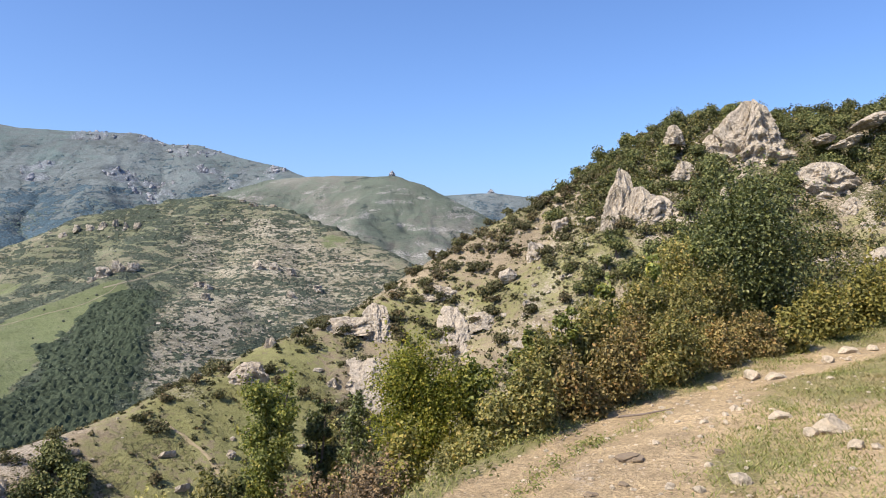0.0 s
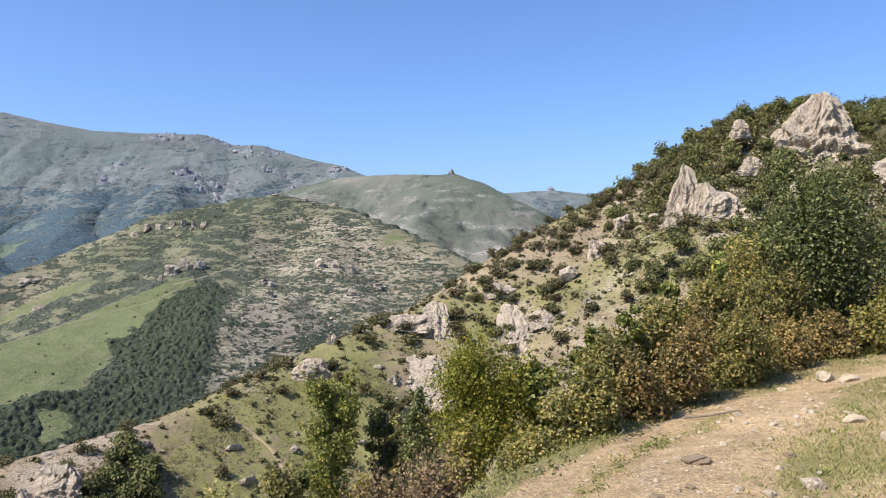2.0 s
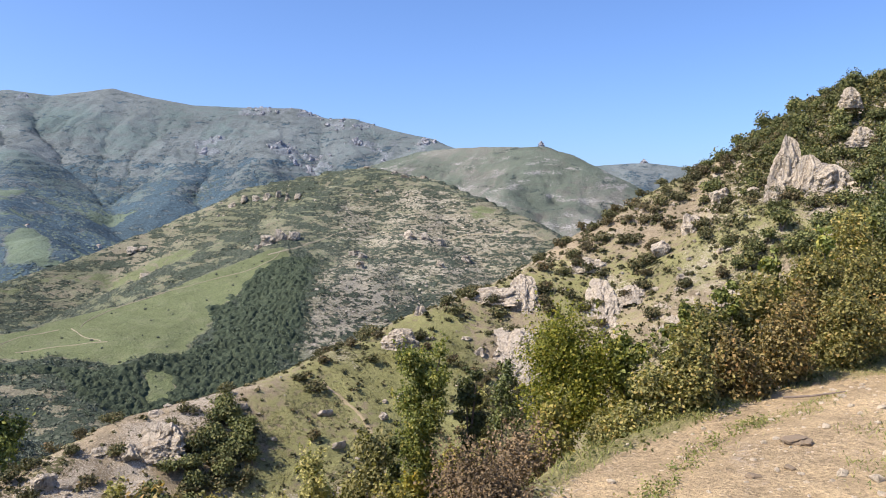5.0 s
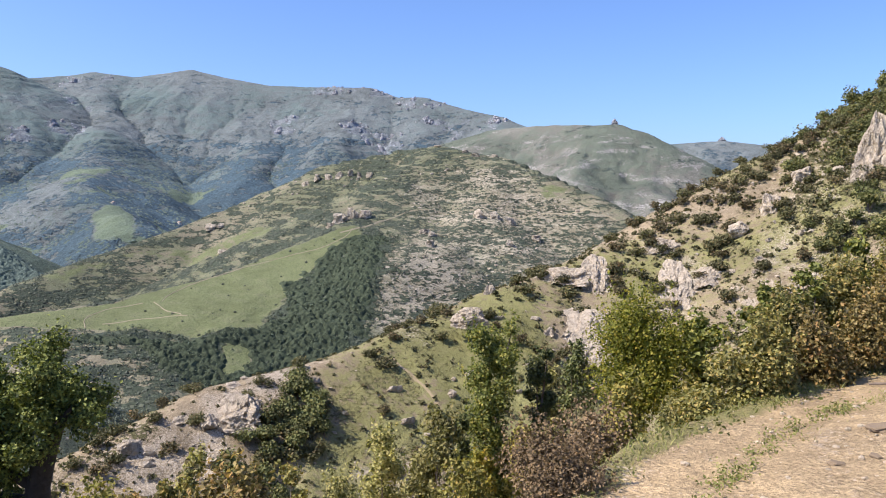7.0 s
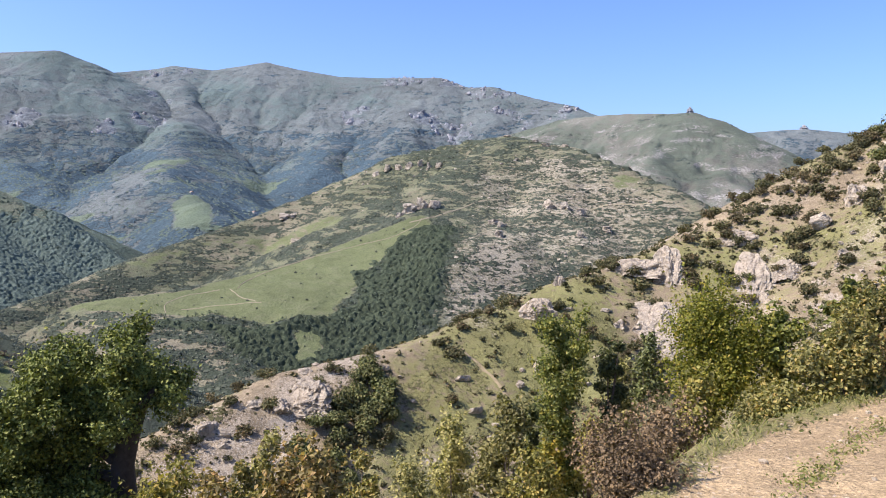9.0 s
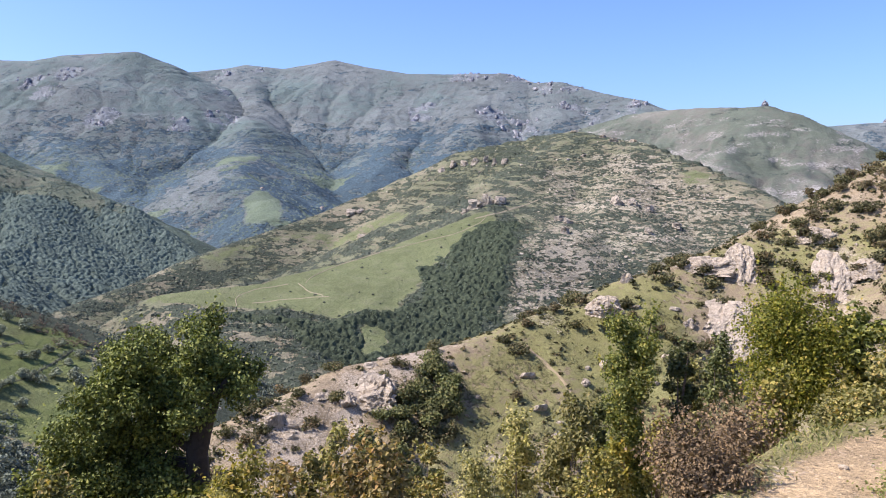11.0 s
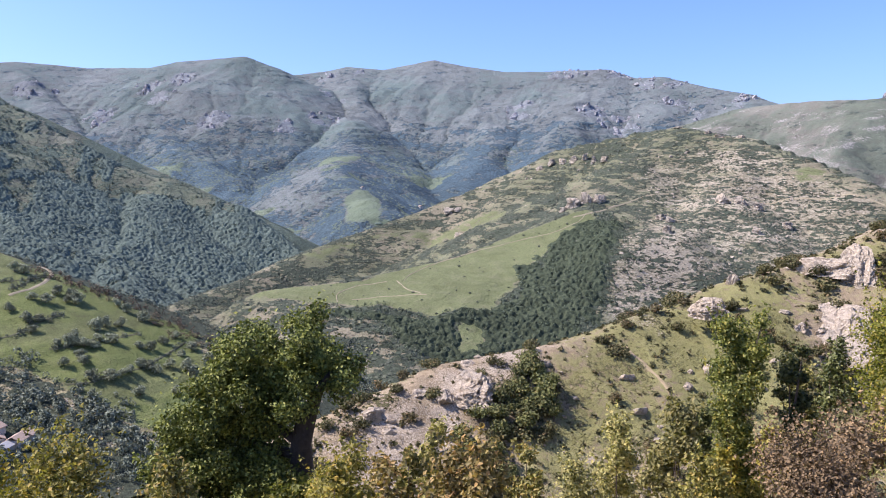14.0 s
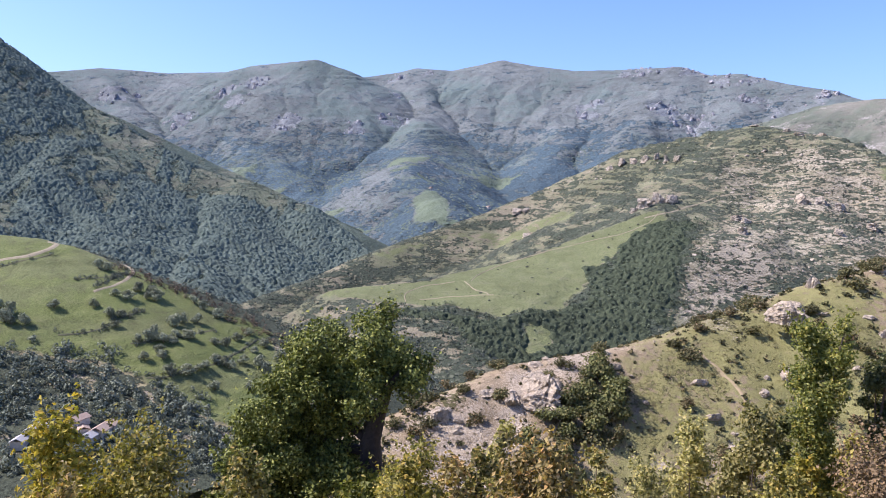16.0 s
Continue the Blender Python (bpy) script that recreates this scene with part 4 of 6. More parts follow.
def bush_master(name, seed, leaf_mat, size, tall, leaves, leaf, lobes_n=5, tree_like=False):
    """A bush or small tree of the far slopes: stems, and a crown of uneven lobes of leaf sprays. Returns its Empty at the base."""
    r = np.random.RandomState(seed)
    root = new(name)
    lobes = []
    for i in range(lobes_n):
        a, q = r.uniform(0, 6.28), r.uniform(0.15, 0.6) * size
        k = r.uniform(0.38, 0.62) * size
        z = r.uniform(0.3, 0.75) * tall if not tree_like else r.uniform(0.5, 0.85) * tall
        lobes.append((q * math.cos(a), q * math.sin(a), z, k, k, k * r.uniform(0.6, 0.9)))
    p, d = lobed_points(lobes, leaves, r, 0.5)
    d = d + 0.6 * r.normal(size=d.shape) + np.array((0, 0, 0.3))
    keep = p[:, 2] > 0.02 * tall
    v, f = leaf_set(p[keep], d[keep], leaf, r, 0.25, 0.7, True)
    part("foliage", mesh_from("foliage", v, f, leaf_mat), root)
    stems = [tube([(0, 0, -0.3 * size), (0.1 * l[0], 0.1 * l[1], 0.25 * l[2]), (0.7 * l[0], 0.7 * l[1], 0.8 * l[2]), l[:3]], [0.05 * size, 0.045 * size, 0.025 * size, 0.01 * size], 3) for l in lobes[:3]]
    part("stem", mesh_from("stem", *joined(*stems), M_BARK), root)
    return root


M_BUSH = leafy("scrub_leaves", (0.052, 0.056, 0.023), (0.14, 0.135, 0.055), (0.2, 0.15, 0.07), 0.25, 0.15)
M_BUSHDRY = leafy("dry_scrub_leaves", (0.065, 0.056, 0.028), (0.155, 0.135, 0.06), (0.22, 0.14, 0.07), 0.25, 0.12)
M_OAKSCRUB = leafy("oak_scrub_leaves", (0.05, 0.058, 0.02), (0.14, 0.14, 0.045), (0.24, 0.19, 0.06), 0.25, 0.2)
M_OAKFAR = leafy("hill_oak_leaves", (0.04, 0.055, 0.02), (0.175, 0.185, 0.06), (0.25, 0.225, 0.08), 0.3, 0.15)
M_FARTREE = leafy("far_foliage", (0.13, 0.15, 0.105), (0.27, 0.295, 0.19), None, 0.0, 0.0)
M_BANKTREE = leafy("bank_foliage", (0.045, 0.06, 0.042), (0.1, 0.125, 0.08), None, 0.0, 0.0)
# far hill leaves: haze painted in as a lighter, cooler green
M_HILLTREE = leafy("hazed_hill_foliage", (0.075, 0.1, 0.085), (0.145, 0.178, 0.14), None, 0.0, 0.0)
M_FARSCRUB = leafy("far_scrub", (0.04, 0.05, 0.037), (0.092, 0.104, 0.072), None, 0.15, 0.0)

bushes = [bush_master("bush", 300 + i, (M_BUSH, M_BUSH, M_BUSHDRY)[i % 3], 1.0, 1.1, 400, 0.2, 6) for i in range(6)]
oaks = [bush_master("hill_tree", 320 + i, M_OAKFAR, 1.0, 1.7, 560, 0.18, 9, True) for i in range(5)]


def plant_on(masters, x, y, z, scales, label, category, group, seed):
    r = np.random.RandomState(seed)
    for i in range(len(x)):
        ob = copy_thing(masters[i % len(masters)], pose(x[i], y[i], z[i], 0, 0, r.uniform(0, 360)))
        ob.matrix_basis = ob.matrix_basis @ Matrix.Diagonal((scales[i], scales[i], scales[i] * r.uniform(0.8, 1.15), 1))
        tagged(ob, label=label, category=category, group=group)


def remove_master(ob):
    for o in (*ob.children_recursive, ob):
        bpy.data.objects.remove(o)


def front(x, y, reach):
    d = line_distance(x, y, RH_CREST)
    return ((d[2] > 0) & (d[0] < reach)) | (d[0] < 5)


# bushes scattered over the open slope
def bush_density(x, y):
    green, tan = area(x, y, RH_GREEN, 3), area(x, y, RH_TAN, 3)
    return (0.72 + 0.9 * fbm(x / 11, y / 11, 3, 211)) * (1 - 0.55 * green) * (1 - 0.35 * tan) * front(x, y, 46) * (1 - 0.6 * smooth(40, 70, x))


bx, by = strew((-72, 90, 50, 225), 25000, bush_density, 212)
bs = (0.32 + 1.3 * np.random.RandomState(213).rand(len(bx)) ** 2.4) * (0.8 + 0.35 * smooth(105, 165, by))
order = np.argsort(-bs)
upper, lower = order[by[order] >= 138], order[by[order] < 138]
big = np.concatenate([upper[:150], lower[:150]])
plant_on(bushes, bx[big], by[big], ridge_at(bx[big], by[big]) - 0.1, bs[big] * 1.15, "low olive-brown thorny bush on the dry slope", "bush", "bushes on the near ridge", 214)
rest = np.concatenate([upper[150:], lower[150:]])
r = np.random.RandomState(215)
n_sprig = 22
pts = np.repeat(np.stack([bx[rest], by[rest], ridge_at(bx[rest], by[rest])], -1), n_sprig, 0)
sz = np.repeat(bs[rest], n_sprig)
d = r.normal(size=pts.shape)
d[:, 2] = np.abs(d[:, 2])
d /= np.linalg.norm(d, axis=1, keepdims=True)
pts = pts + d * (sz * r.uniform(0.1, 0.6, len(sz)))[:, None] * np.array((1, 1, 0.9))
stuff("low_scrub", "small tufts of olive scrub dotted over the slope", "scrub", *leaf_set(pts, d + 0.5 * r.normal(size=d.shape), 0.4 * sz, r, 0.25, 0.8, True), M_BUSH)

# the wood round the crag and along the skyline
tx, ty = strew((20, 135, 150, 224), 2600, lambda x, y: (0.5 + 0.4 * fbm(x / 13, y / 13, 3, 221)) * front(x, y, 50) * smooth(18, 45, x), 222)
far_from_rock = np.ones(len(tx), bool)
for p, s, *_ in TOWERS[:12]:
    far_from_rock &= ~((np.abs(tx - p[0]) < s[0] * 0.85) & (ty < p[1] + s[1]) & (ty > p[1] - 2.0 * s[1]))
tx, ty = tx[far_from_rock], ty[far_from_rock]
ts = 1.4 + 1.7 * np.random.RandomState(223).rand(len(tx))
keep = np.argsort(np.random.RandomState(227).rand(len(tx)))[:300]
plant_on(oaks, tx[keep], ty[keep], ridge_at(tx[keep], ty[keep]) - 0.4, ts[keep], "small dark green oak on the rocky hill", "tree", "oaks on the near ridge", 224)
rest = np.setdiff1d(np.arange(len(tx)), keep)
ox, oy = strew((30, 150, 108, 222), 10500, lambda x, y: (0.5 + 0.6 * fbm(x / 10, y / 10, 3, 228) + 0.25 * smooth(170, 140, y)) * front(x, y, 105) * smooth(30, 62, x + 0.35 * (y - 170)), 229)
clear = np.ones(len(ox), bool)
for p, s, *_ in TOWERS[:12]:
    clear &= ~((np.abs(ox - p[0]) < s[0] * 0.85) & (oy < p[1] + s[1]) & (oy > p[1] - 2.0 * s[1]))
ox, oy = np.concatenate([ox[clear], tx[rest]]), np.concatenate([oy[clear], ty[rest]])
stuff("hill_oak_scrub", "dense green and yellowing oak scrub round the crags", "scrub", *leaf_crowns(ox, oy, ridge_at(ox, oy) - 0.3, 0.7 + 1.3 * np.random.RandomState(230).rand(len(ox)) ** 1.4, 38, 0.35, 231), M_OAKSCRUB)
# oaks along the skyline
sx = np.array([31.0, 36, 42, 47, 53, 58.5, 62, 66, 70, 76.5, 82, 86, 93, 99, 101, 106, 110, 116, 121, 126, 131, 138, 144, 150])
sy = np.interp(sx, [p[0] for p in RH_CREST[::-1]], [p[1] for p in RH_CREST[::-1]]) - 0.5
sz = ridge_at(sx, sy)
sx[9], sy[9], sz[9] = 79.5, 200.0, 35.0
plant_on(oaks, sx, sy, sz - 0.5, 1.3 + 0.9 * np.random.RandomState(225).rand(len(sx)), "dark green oak on the skyline", "tree", "oaks on the skyline", 226)
# the thicket in the gully
gx_, gy_ = strew((-53, -42, 80, 104), 260, lambda x, y: 0.5 * area(x, y, [(-50.5, 101), (-46, 100), (-44, 94), (-45, 84), (-51, 82), (-52.5, 88), (-50, 95)], 1.0), 231)
plant_on(oaks[:3] + bushes[:2], gx_, gy_, ridge_at(gx_, gy_) - 0.3, 1.3 + 1.1 * np.random.RandomState(232).rand(len(gx_)), "dense green bush in the gully thicket", "bush", "gully thicket", 233)
for q, label in (((-41.5, 113), "rounded dark bush on the crest"), ((-17.5, 152), "large olive bush below the rock face"), ((-20, 154), "large olive bush below the rock face"), ((-15.5, 147.5), "green bush between rock slabs"),
                 ((-1.5, 155), "olive bush between rock slabs"), ((-26, 147), "dark bush on the grassy crest")):
    plant_on(bushes[:1], [q[0]], [q[1]], [float(ridge_at(*q)) - 0.2], [2.2], label, "bush", "bushes on the near ridge", int(q[1]))
for ob in (*bushes, *oaks):
    remove_master(ob)

# ---------------------------------------------------------------- the middle hill: scrub, wooded bank, rocks, paths
def canopy_material(name, low, high, size):
    mat, tree, bsdf = nodes_of(name)
    pos = tree.nodes.new("ShaderNodeTexCoord").outputs["Object"]
    big, mid, fine = tree_noise(tree, pos, 0.14 / size, 4, 0.6), tree_noise(tree, pos, 1.0 / size, 4, 0.7), tree_noise(tree, pos, 5.0 / size, 4, 0.7)
    mean = tuple(0.5 * (a + b) for a, b in zip(low, high))
    col = tree_ramp(tree, tree_math(tree, "ADD", tree_math(tree, "MULTIPLY", mid, 0.6), tree_math(tree, "MULTIPLY", fine, 0.4)), [(0.36, low), (0.5, mean), (0.63, high)])
    tree.links.new(tree_mix(tree, 1.0, col, tree_ramp(tree, big, [(0.35, 0.85), (0.65, 1.15)]), "MULTIPLY"), bsdf.inputs["Base Color"])
    bsdf.inputs["Roughness"].default_value = 0.95
    bsdf.inputs["Specular IOR Level"].default_value = 0.1
    tree_bump(tree, bsdf, fine, 0.8, 0.3 * size)
    return mat


def canopy(x, y, spacing, seed):
    """Rounded crowns side by side, 0 to 1 high."""
    u, v = x / spacing, y / spacing
    i0, j0 = np.floor(u).astype(int), np.floor(v).astype(int)
    best = np.zeros(np.shape(x))
    for a in (-1, 0, 1):
        for b in (-1, 0, 1):
            i, j = i0 + a, j0 + b
            jx, jy, size = TABLE[(i + seed) % 256, j % 256], TABLE[i % 256, (j + 2 * seed) % 256], TABLE[(i + 3 * seed) % 256, (j + seed) % 256]
            d2 = (u - i - jx) ** 2 + (v - j - jy) ** 2
            best = np.maximum(best, (0.55 + 0.45 * size) * np.sqrt(np.maximum(1 - d2 / (0.55 + 0.3 * size) ** 2, 0)))
    return best


# wood canopy colours carry distance haze, paler and bluer than the leaves
M_CANOPY = canopy_material("hazed_wood_canopy", (0.056, 0.082, 0.072), (0.158, 0.197, 0.163), 3.2)
M_BANKWOOD = canopy_material("bank_canopy", (0.024, 0.036, 0.024), (0.088, 0.106, 0.064), 2.0)


def hill_scrub_density(x, y):
    z = hill_at(x, y)
    amount, line = terraces(x, y, z)
    rocky = area(x, y, ROCKY, 20)
    k = 0.08 - 0.03 * rocky + (0.9 - 0.5 * rocky) * hill_scrub_noise(x, y, z) + 0.55 * fbm((x + 0.35 * y) / 7, z / 1.9, 2, 245) + 0.3 * amount * (line - 0.3) - 0.08 * area(x, y, SCAR, 8)
    return (0.04 + 0.9 * smooth(-0.02, 0.2, k)) * (1 - smooth(0.2, 0.5, hill_turf(x, y)))


cx, cy = strew((-700, 90, 380, 1000), 125000, hill_scrub_density, 242)
stuff("hill_scrub", "dark low scrub clustered in streaks over the broad hill", "scrub", *clumps(cx, cy, hill_at(cx, cy) - 0.4, 0.65 + 1.15 * np.random.RandomState(243).rand(len(cx)) ** 2, 244, 0.75, 0.3, DOME), M_FARSCRUB)


cx, cy = strew((-480, -270, 430, 740), 2600, lambda x, y: 0.06 * (hill_turf(x, y) > 0.8) * (1 + 2 * fbm(x / 40, y / 40, 2, 248)), 249)
stuff("meadow_bushes", "few small dark bushes dotted over the meadow", "bushes", *clumps(cx, cy, hill_at(cx, cy) - 0.2, 0.5 + 0.8 * np.random.RandomState(250).rand(len(cx)) ** 2, 251, 0.8, 0.3, ICO1), M_FARSCRUB)


def bank_mask(x, y):
    return area(x + 16 * fbm(x / 25, y / 25, 3, 65), y + 16 * fbm(x / 25, y / 25, 3, 66), BANK, 14) * (1 - area(x + 5 * fbm(x / 9, y / 9, 2, 64), y, GLADE, 4))


wx_, wy_ = np.meshgrid(np.arange(-425, -185, 1.5), np.arange(405, 745, 1.5), indexing="ij")
wz_ = hill_at(wx_, wy_) - 1.0 + smooth(0.3, 0.75, bank_mask(wx_, wy_) + 0.45 * fbm(wx_ / 14, wy_ / 14, 3, 272)) * (0.6 + 3.8 * canopy(wx_, wy_, 3.3, 9) + 0.9 * fbm(wx_ / 1.6, wy_ / 1.6, 1, 273))
stuff("bank_wood", "dense dark broadleaf wood on the steep bank", "wood", np.stack([wx_, wy_, wz_], -1).reshape(-1, 3), grid_faces(*wx_.shape, wz_ > hill_at(wx_, wy_) - 0.8), M_BANKWOOD)
cx, cy = strew((-440, -180, 395, 750), 30000, lambda x, y: 0.16 * smooth(0.02, 0.3, area(x + 16 * fbm(x / 25, y / 25, 3, 65), y + 16 * fbm(x / 25, y / 25, 3, 66), BANK, 30)) * (1 - area(x, y, GLADE, 1)) * (1 - area(x, y, MEADOW, 1)), 245)
stuff("bank_trees", "single dark trees standing out of the bank wood", "trees", *leaf_crowns(cx, cy, hill_at(cx, cy) - 0.3, 0.8 + 1.2 * np.random.RandomState(246).rand(len(cx)) ** 1.5, 26, 0.5, 247, 1.3), M_BANKTREE)
cx, cy = strew((-330, -40, 560, 960), 12000, lambda x, y: 0.8 * area(x, y, ROCKY, 22) * smooth(-0.1, 0.35, fbm(x / 22, hill_at(x, y) / 6, 3, 251)), 252)
stuff("hill_rocks", "pale grey rocks and broken slabs covering the hill face", "rocks", *clumps(cx, cy, hill_at(cx, cy) - 0.7, 0.5 + 2.0 * np.random.RandomState(253).rand(len(cx)) ** 4, 254, 0.5, 0.35, DOME), M_FARROCK)
cx, cy = strew((-680, 60, 600, 980), 1500, lambda x, y: 0.35 * smooth(-60, 20, hill_at(x, y)) * (0.3 + fbm(x / 40, y / 40, 3, 255)), 256)
stuff("terrace_rocks", "low grey rock bands along the old terraces", "rocks", *clumps(cx, cy, hill_at(cx, cy) - 0.8, 1.0 + 2.2 * np.random.RandomState(257).rand(len(cx)) ** 2, 258, 0.55, 0.35), M_FARROCK)
for i, (x, y, s, h) in enumerate([(-330, 752, 13, 17), (-318, 758, 11, 20), (-306, 764, 12, 14), (-338, 744, 9, 9), (-190, 800, 12, 16), (-176, 806, 9, 13), (-160, 812, 9, 11), (-215, 700, 9, 10), (-150, 760, 7, 9),
                                  (-240, 760, 12, 11), (-228, 748, 9, 9), (-130, 800, 10, 9), (-440, 930, 9, 12), (-424, 930, 8, 13), (-408, 928, 8, 12), (-390, 924, 7, 14), (-376, 918, 7, 12), (-360, 912, 8, 10), (-455, 925, 8, 8),
                                  (-560, 868, 14, 10), (-548, 874, 9, 8), (-500, 800, 12, 6), (-208, 945, 9, 5), (-230, 940, 8, 5), (-245, 948, 8, 4), (-285, 958, 10, 4)]):
    ob = new("outcrop", rock_mesh("outcrop_rock", 401 + i, ICO4, 0.6, 1.2, M_FARROCK, cuts=7, taper=0.35))
    ob.matrix_world = pose(x, y, float(hill_at(x, y)) + 0.12 * h, 0, 0, 40 * i) @ Matrix.Diagonal((s * 0.8, s * 0.6, h * 0.5, 1))
    tagged(ob, label="jagged pale outcrop rising from the scrubby hill", category="rock", group="outcrops on the broad hill")


def path_strip(name, label, pts, width, at, material, lift=0.35, step=4.0):
    """A trodden path laid over the land."""
    pts = np.asarray(pts, float)
    run = np.concatenate([[0], np.cumsum(np.hypot(*np.diff(pts, axis=0).T))])
    s = np.arange(0, run[-1], step)
    x, y = np.interp(s, run, pts[:, 0]), np.interp(s, run, pts[:, 1])
    for _ in range(3):
        x[1:-1], y[1:-1] = (x[:-2] + x[1:-1] + x[2:]) / 3, (y[:-2] + y[1:-1] + y[2:]) / 3
    x, y = x + 0.5 * fbm(s / 15, s * 0, 2, 5), y + 0.5 * fbm(s / 15, s * 0, 2, 6)
    tx_, ty_ = np.gradient(x), np.gradient(y)
    n = np.hypot(tx_, ty_)
    w = width * (1 + 0.35 * fbm(s / 20, s * 0 + 3, 2, 7))
    rows = []
    for k in (-1, -0.4, 0.4, 1):
        px, py = x - ty_ / n * w * k / 2, y + tx_ / n * w * k / 2
        rows.append(np.stack([px, py, at(px, py) + (lift if abs(k) < 1 else -0.1)], -1))
    v = np.stack(rows, 1)
    return tagged(new(name, mesh_from(name, v.reshape(-1, 3), grid_faces(len(s), 4), material, True)), label=label, category="path", kind="structure")


def plain_ground(name, tone, grain):
    mat, tree, bsdf = nodes_of(name)
    pos = tree.nodes.new("ShaderNodeTexCoord").outputs["Object"]
    n = tree_noise(tree, pos, 1 / grain, 7, 0.65)
    tree.links.new(tree_ramp(tree, n, [(0.3, tuple(v * 0.75 for v in tone)), (0.7, tuple(v * 1.2 for v in tone))]), bsdf.inputs["Base Color"])
    bsdf.inputs["Roughness"].default_value = 0.95
    return mat


M_PATH = plain_ground("pale_path", (0.25, 0.22, 0.145), 4)
M_TRAIL = plain_ground("tan_trail", (0.3, 0.24, 0.14), 1)
path_strip("hill_road", "pale unpaved road cut across the hill", [(-311, 708), (-299, 723), (-291, 766), (-278, 801), (-249, 834), (-211, 835), (-173, 838), (-126, 850), (-79, 854), (-50, 846)], 2.2, hill_at, M_PATH, 0.5)
path_strip("meadow_path", "pale dirt path along the meadow spur", [(-303, 722), (-301, 705), (-315, 672), (-344, 645), (-370, 607), (-386, 578), (-390, 541), (-384, 525)], 0.95, hill_at, M_PATH)
path_strip("meadow_path", "faint winding dirt path in the meadow", [(-390, 524), (-372, 512), (-356, 505), (-347, 504), (-352, 498)], 0.95, hill_at, M_PATH)
path_strip("meadow_path", "faint dirt path in the meadow", [(-402, 462), (-415, 474), (-413, 497), (-395, 520)], 0.95, hill_at, M_PATH)
path_strip("meadow_path", "faint dirt path in the meadow", [(-345, 503), (-372, 491), (-398, 470)], 0.95, hill_at, M_PATH)
path_strip("ridge_path", "narrow trodden path across the grass", [(-41.5, 115.5), (-39.9, 114.6), (-37.6, 114), (-34.1, 111.8), (-31.5, 109.5)], 0.9, ridge_at, M_TRAIL, 0.05, 0.6)

# ---------------------------------------------------------------- wooded hill, mountain slopes
def forest_front(x, y):
    d = line_distance(x, y, LF_CREST)
    return (d[2] < 0) | (d[0] < 15)


wx_, wy_ = np.meshgrid(np.arange(-1760, -690, 1.9), np.arange(320, 900, 1.9), indexing="ij")
thick = wood_mask(wx_, wy_) * forest_front(wx_, wy_)
wz_ = forest_at(wx_, wy_) - 1.2 + smooth(0.25, 0.8, thick + 0.25 * fbm(wx_ / 12, wy_ / 12, 2, 272)) * (0.6 + 4.2 * canopy(wx_, wy_, 4.0, 7) + 0.8 * fbm(wx_ / 2, wy_ / 2, 1, 274))
stuff("hill_wood", "dense broadleaf wood covering the hillside, tinted blue-green by haze", "wood", np.stack([wx_, wy_, wz_], -1).reshape(-1, 3), grid_faces(*wx_.shape, wz_ > forest_at(wx_, wy_) - 1.0), M_CANOPY)
cx, cy = strew((-1750, -700, 330, 900), 75000, lambda x, y: (0.12 * smooth(-0.1, 0.3, fbm(x / 30, forest_at(x, y) / 9, 3, 66)) + 0.06 + 0.5 * smooth(0.05, 0.4, wood_mask(x, y)) * (1 - smooth(0.5, 0.9, wood_mask(x, y)))) * forest_front(x, y), 262)
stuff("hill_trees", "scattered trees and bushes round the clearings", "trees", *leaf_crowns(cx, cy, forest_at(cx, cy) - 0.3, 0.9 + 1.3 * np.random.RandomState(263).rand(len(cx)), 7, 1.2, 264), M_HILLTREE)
cx, cy = strew((-2500, -500, 1000, 2600), 42000, lambda x, y: smooth(-0.02, 0.2, fbm(x / 150, y / 150, 3, 265) + 0.6 * fbm(x / 40, range_at(x, y) / 11, 3, 266) + 0.1) * smooth(150, 30, range_at(x, y)) * (1 - high_field(x, y)) * (1 - 0.8 * area(x, y, SCREE, 40)), 266)
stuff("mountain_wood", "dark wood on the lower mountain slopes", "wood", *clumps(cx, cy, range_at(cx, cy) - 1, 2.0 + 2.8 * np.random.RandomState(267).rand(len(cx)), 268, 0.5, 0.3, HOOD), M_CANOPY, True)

# rock tone lifted and turned bluish: the haze of distance is in it
M_RANGEROCK = rock_material("hazed_mountain_rock", (0.46, 0.475, 0.51), 22.0, 0.6)
# ---------------------------------------------------------------- summit knobs
for name, (x, y, z), s, grid, label in (("summit_rock", (-138, 2095, 189), (8, 8, 9), GREEN_GRID, "small tower-like rock on the grassy summit"),
                                        ("summit_rock", (258, 4192, 300), (20, 16, 13), FAR_GRID, "small rock knob on the far summit")):
    ob = new(name, crag_tower("knob", 501 + int(s[0]), s[:2], 2.0 * s[2], 0.9, 24, 36, 0.4, M_RANGEROCK))
    ob.matrix_world = pose(x, y, float(sampler(grid)(x, y)) - 0.25 * s[2])
    tagged(ob, label=label, category="rock")

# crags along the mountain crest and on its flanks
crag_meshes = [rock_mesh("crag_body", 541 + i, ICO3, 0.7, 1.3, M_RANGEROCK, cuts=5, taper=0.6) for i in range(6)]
r = np.random.RandomState(551)
spots = [(x + r.normal() * 45, y - 15 + r.normal() * 22, r.uniform(10, 18), 0.5) for x, y in ((-1107, 2788), (-1050, 2780), (-980, 2782), (-930, 2775), (-876, 2765)) for _ in range(4)]
kx, ky = strew((-3000, -500, 1400, 2790), 24000, lambda x, y: 0.5 * smooth(0.3, 0.8, crag_mask(x, y)), 553)
spots += [(x, y, 4 + 10 * r.rand() ** 2.5, 1.1) for x, y in zip(kx[:275], ky[:275])]
